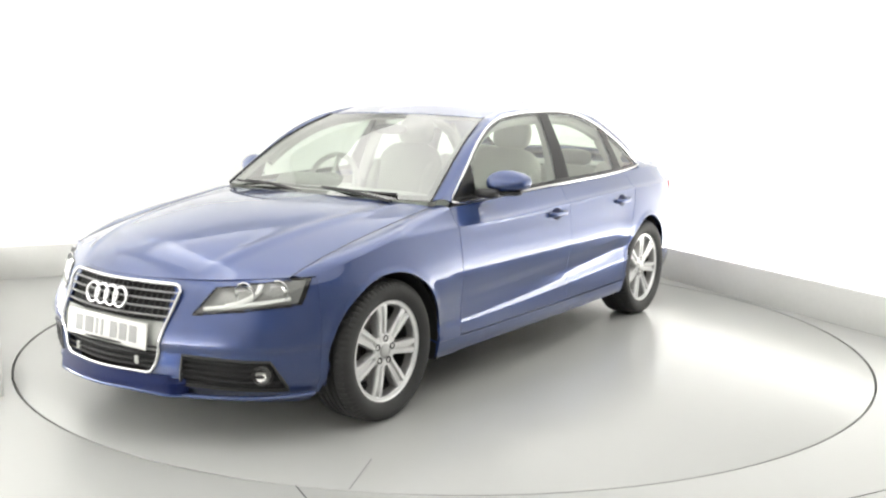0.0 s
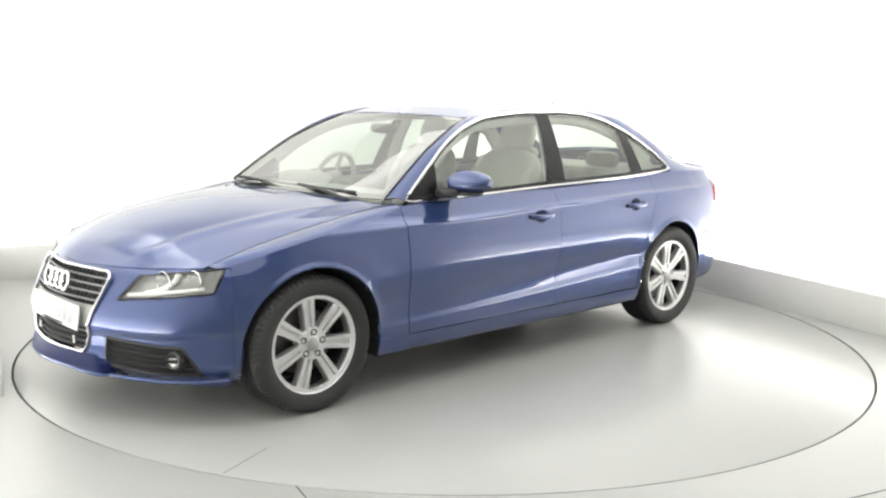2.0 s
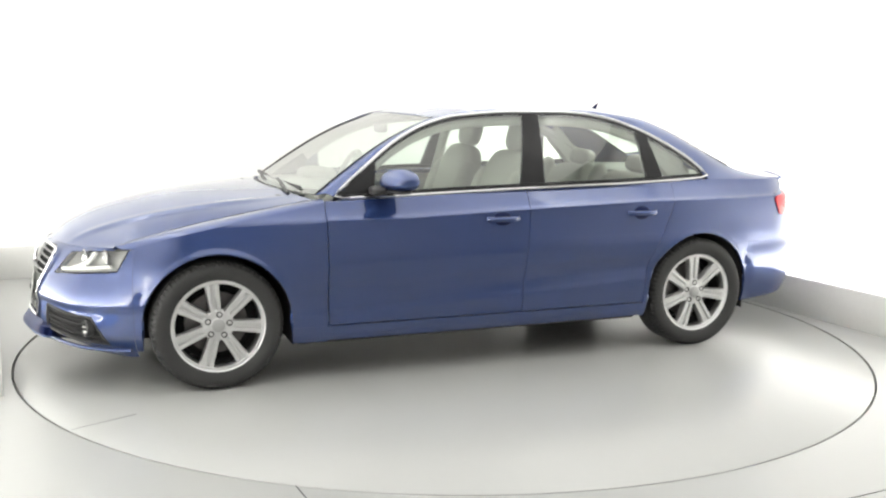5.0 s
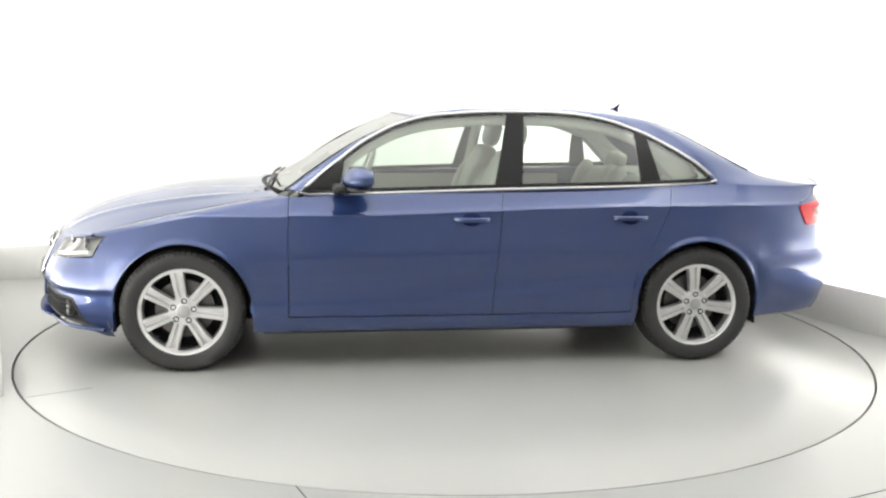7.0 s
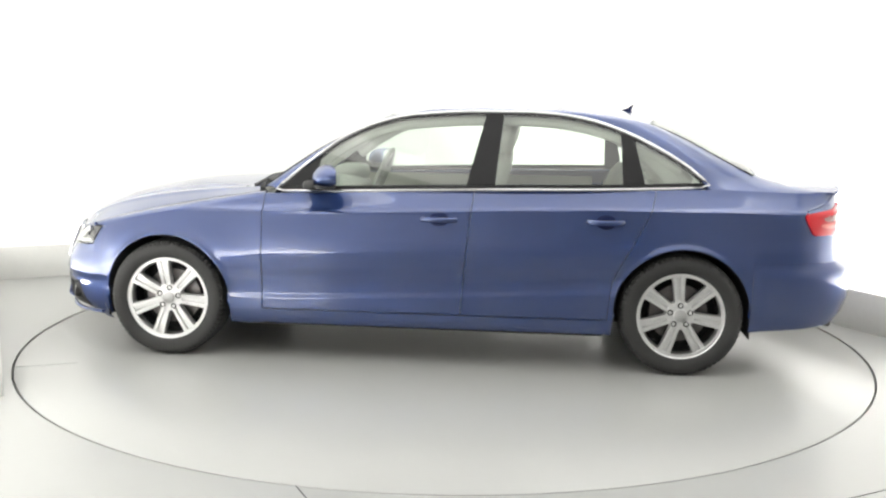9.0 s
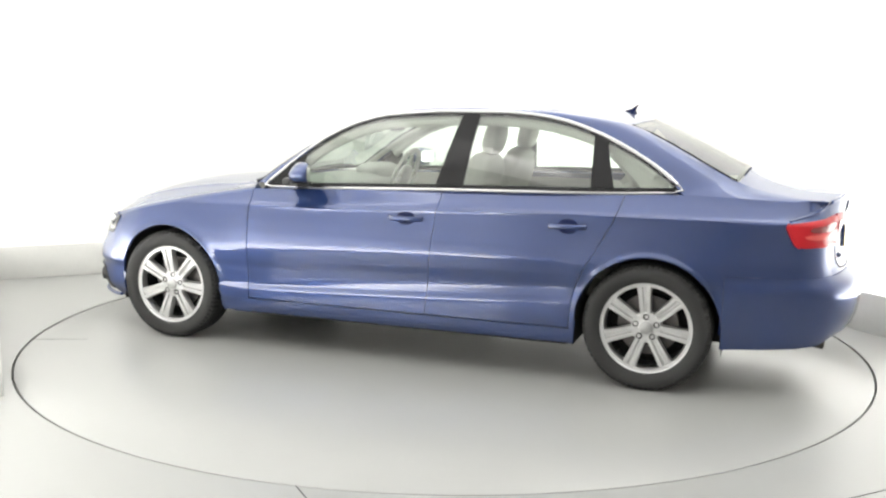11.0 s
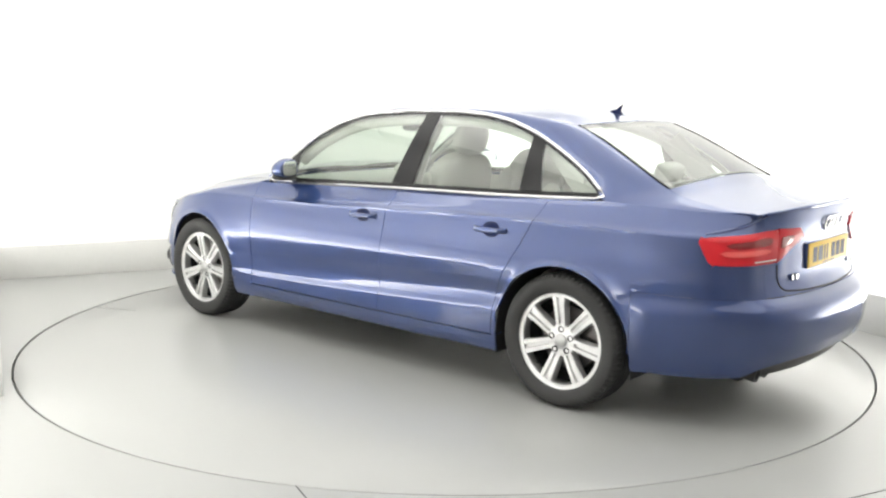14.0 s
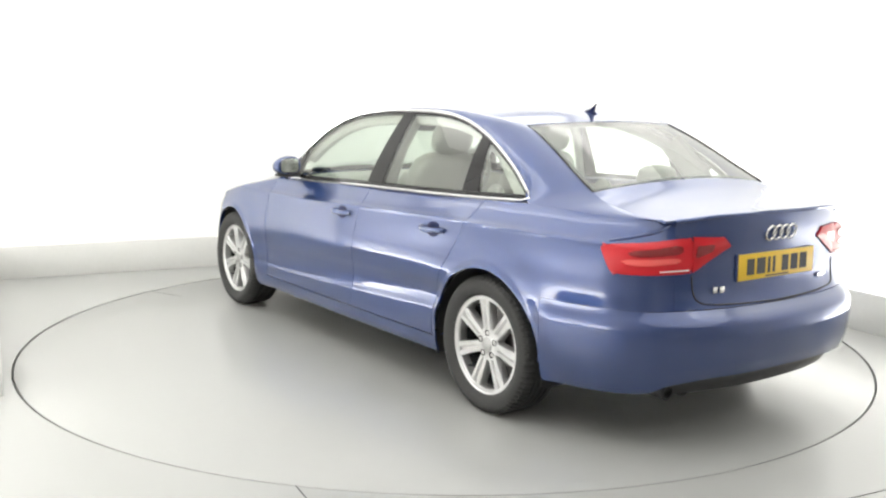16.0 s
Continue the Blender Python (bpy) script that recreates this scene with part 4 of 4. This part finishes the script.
    # exhaust
    for y in (0.47, 0.57):
        ex = mesh_ob("exhaust_pipe", *moved(lathe([(0.026, 0.0), (0.034, 0.0), (0.036, 0.01), (0.036, 0.30), (0.026, 0.30), (0.026, 0.0)], 20), Matrix.Translation((-2.252, y, 0.266)) @ pose(0, 0, 0, 0, -8, 0) @ pose(0, 0, 0, 0, 0, -90)), BLACK, car, "dark sooty exhaust tailpipe")


def fittings(car):
    # door handles
    for x0, x1, z in ((-0.02, -0.205, 0.808), (-0.90, -1.085, 0.815)):
        for s in (1, -1):
            dh = new("door_handle")
            dh.parent = car
            cx = (x0 + x1) / 2
            u = u_of_x(cx)
            bx, by, bz = skin(u, z)
            slope = math.degrees(math.atan2(skin(u, z - 0.02)[1] - skin(u, z + 0.02)[1], 0.04))
            # shade inside the cup is put into its dark colour
            vf = superbox(0.110, 0.012, 0.078, 2.2)
            mesh_ob("recess", *moved(vf, pose(bx, s * (by - 0.002), bz, s * slope)), NAVY, dh)
            pts = [skin(u_of_x(x0 + (x1 - x0) * t), z, 0.004 + 0.030 * (1 - abs(2 * t - 1) ** 4)) for t in np.linspace(0, 1, 15)]
            mesh_ob("grip", *tube([(x, y * s, q) for x, y, q in pts], 0.0135, False, 10, 0.75), PAINT, dh)
    for s in (1, -1):
        mirror_thing(car, s)
    # shark-fin aerial
    vs = [(-1.10, -0.012, 1.385), (-1.10, 0.012, 1.385), (-1.19, 0.020, 1.366), (-1.19, -0.020, 1.366), (-1.155, 0.006, 1.402), (-1.155, -0.006, 1.402), (-1.195, 0.003, 1.432), (-1.195, -0.003, 1.432), (-1.178, 0.006, 1.392), (-1.178, -0.006, 1.392)]
    fs = [(0, 1, 4, 5), (5, 4, 6, 7), (1, 2, 8, 4), (4, 8, 6), (0, 5, 9, 3), (5, 7, 9), (3, 9, 8, 2), (9, 7, 6, 8), (0, 3, 2, 1)]
    mesh_ob("roof_aerial", vs, fs, NAVY, car, "blue shark-fin roof aerial", False)
    # wipers and cowl
    part("cowl", box_bm(0.16, 1.10, 0.03, pose(0.97, 0, 0.914), 0.008), BLACK, car)
    for y0, y1, x1 in ((0.55, -0.05, 0.955), (0.02, -0.62, 0.93)):
        w = new("wiper")
        w.parent = car
        mesh_ob("wiper_arm", *tube([(0.985, y0, 0.938), (0.960, (y0 + y1) / 2, 0.972), (0.935, y1 + 0.1, 0.974)], 0.009, False, 6), BLACK, w)
        mesh_ob("wiper_blade", *tube([(0.935 - 0.07 * abs(q) ** 2, q, 0.968) for q in np.linspace(y0 - 0.02, y1, 9)], 0.007, False, 6), BLACK, w)


def cabin(car):
    for y in (0.37, -0.37):
        seat(car, -0.02, y)
    for y in (0.36, -0.36):
        seat(car, -0.87, y, True)
    mesh_ob("dashboard", *moved(superbox(0.50, 1.40, 0.26, 4), pose(0.72, 0, 0.82)), DASH, car)
    mesh_ob("instrument_hood", *moved(superbox(0.22, 0.40, 0.12, 3), pose(0.60, -0.37, 0.95)), DASH, car)
    part("centre_console", box_bm(0.9, 0.22, 0.25, pose(0.15, 0, 0.45), 0.04), DASH, car)
    c = Vector((0.40, -0.37, 0.93))
    m = Matrix.Translation(c) @ pose(0, 0, 0, 0, 68, 0)
    sw = new("steering_wheel")
    sw.parent = car
    mesh_ob("wheel_rim", *tube([m @ Vector((0.185 * math.cos(a), 0.185 * math.sin(a), 0)) for a in np.linspace(0, 2 * math.pi, 33)[:-1]], 0.016, True, 8, up=tuple(m.to_3x3() @ Vector((0, 0, 1)))), DASH, sw)
    mesh_ob("wheel_boss", *moved(superbox(0.14, 0.15, 0.06, 3), m), DASH, sw)
    for a in (0, math.pi, -math.pi / 2):
        mesh_ob("wheel_spoke", *tube([m @ Vector((0.05 * math.sin(a), 0.05 * math.cos(a), 0)), m @ Vector((0.18 * math.sin(a), 0.18 * math.cos(a), 0))], 0.014, False, 6), LAMP_BACK, sw)
    mesh_ob("roof_lining", *sheet(loft([(x, z - 0.03) for x, z in ROOF_C], [(x, y + 0.0, z - 0.022) for x, y, z in ROOF_E], 20, 15)), LINING, car, "pale fabric roof lining")
    for s in (1, -1):
        rows = [[(x, s * 0.755, z) for z in np.linspace(0.27, 0.925, 6)] for x in np.linspace(0.84, -1.0, 10)]
        mesh_ob("door_card", *sheet(rows, 0.01), LEATHER, car, "beige grey inner door panel")
        mesh_ob("armrest", *moved(superbox(0.60, 0.07, 0.07, 3), pose(0.25, s * 0.73, 0.70)), LEATHER, car)
        mesh_ob("inner_post", *tube([(-0.33, s * 0.745, 0.9), (-0.37, s * 0.66, 1.18), (-0.40, s * 0.575, 1.35)], 0.04, False, 8, 0.5), LINING, car)
        mesh_ob("screen_post_trim", *tube([(x - 0.01, s * (y - 0.012), z - 0.02) for x, y, z in SCREEN_E], 0.02, False, 8), LINING, car)
    rail = [(x, TOP_Y(x) - 0.045, TOP_Z(x) - 0.040) for x in np.linspace(0.60, -1.40, 40)]
    both("inner_rail", tube(rail, 0.034, False, 8), LINING, car)
    both("rear_pillar_trim", tube([(-1.18, 0.60, 1.22), (-1.30, 0.62, 1.10), (-1.42, 0.64, 0.98)], 0.07, False, 8, 0.4), LINING, car)
    part("parcel_shelf", box_bm(0.55, 1.15, 0.03, pose(-1.55, 0, 0.985), 0.01), DASH, car)
    part("bulkhead", box_bm(0.03, 1.3, 0.62, pose(0.96, 0, 0.58)), UNDER, car)
    mesh_ob("inner_mirror", *moved(superbox(0.03, 0.24, 0.06, 3), pose(0.30, 0, 1.265)), BLACK, car)
    both("seat_belt", tube([(-0.36, 0.71, 1.12), (-0.33, 0.735, 0.85), (-0.30, 0.74, 0.5)], 0.02, False, 6, 0.15), DASH, car)


car_ob = saloon_car()


# ---- motion: the turntable and the car on it turn together ----
HEADING = [(0.0, 235.1), (0.5, 233.1), (1.0, 229.9), (1.5, 226.45), (2.0, 222.9), (2.5, 219.4), (3.0, 215.87), (3.5, 212.3), (4.0, 208.75), (4.5, 205.3), (5.0, 201.85), (5.5, 198.4),
           (6.0, 194.95), (6.5, 191.53), (7.0, 188.14), (7.5, 184.78), (8.0, 181.43), (8.5, 178.06), (9.0, 174.62), (9.5, 171.1), (10.0, 167.6), (10.5, 164.1), (11.0, 160.57),
           (11.5, 157.06), (12.0, 153.58), (12.5, 150.16), (13.0, 146.71), (13.5, 143.26), (14.0, 139.76), (14.5, 136.29), (15.0, 132.84), (15.5, 129.43), (16.0, 125.85)]


def motions():
    walk(turntable_ob, [(t, pose(0, 0, 0, 0, 0, a)) for t, a in HEADING])
    walk(car_ob, [(t, pose(0, 0, 0, 0, 0, a) @ Matrix.Translation((0.0805, -0.1385, 0))) for t, a in HEADING])


motions()
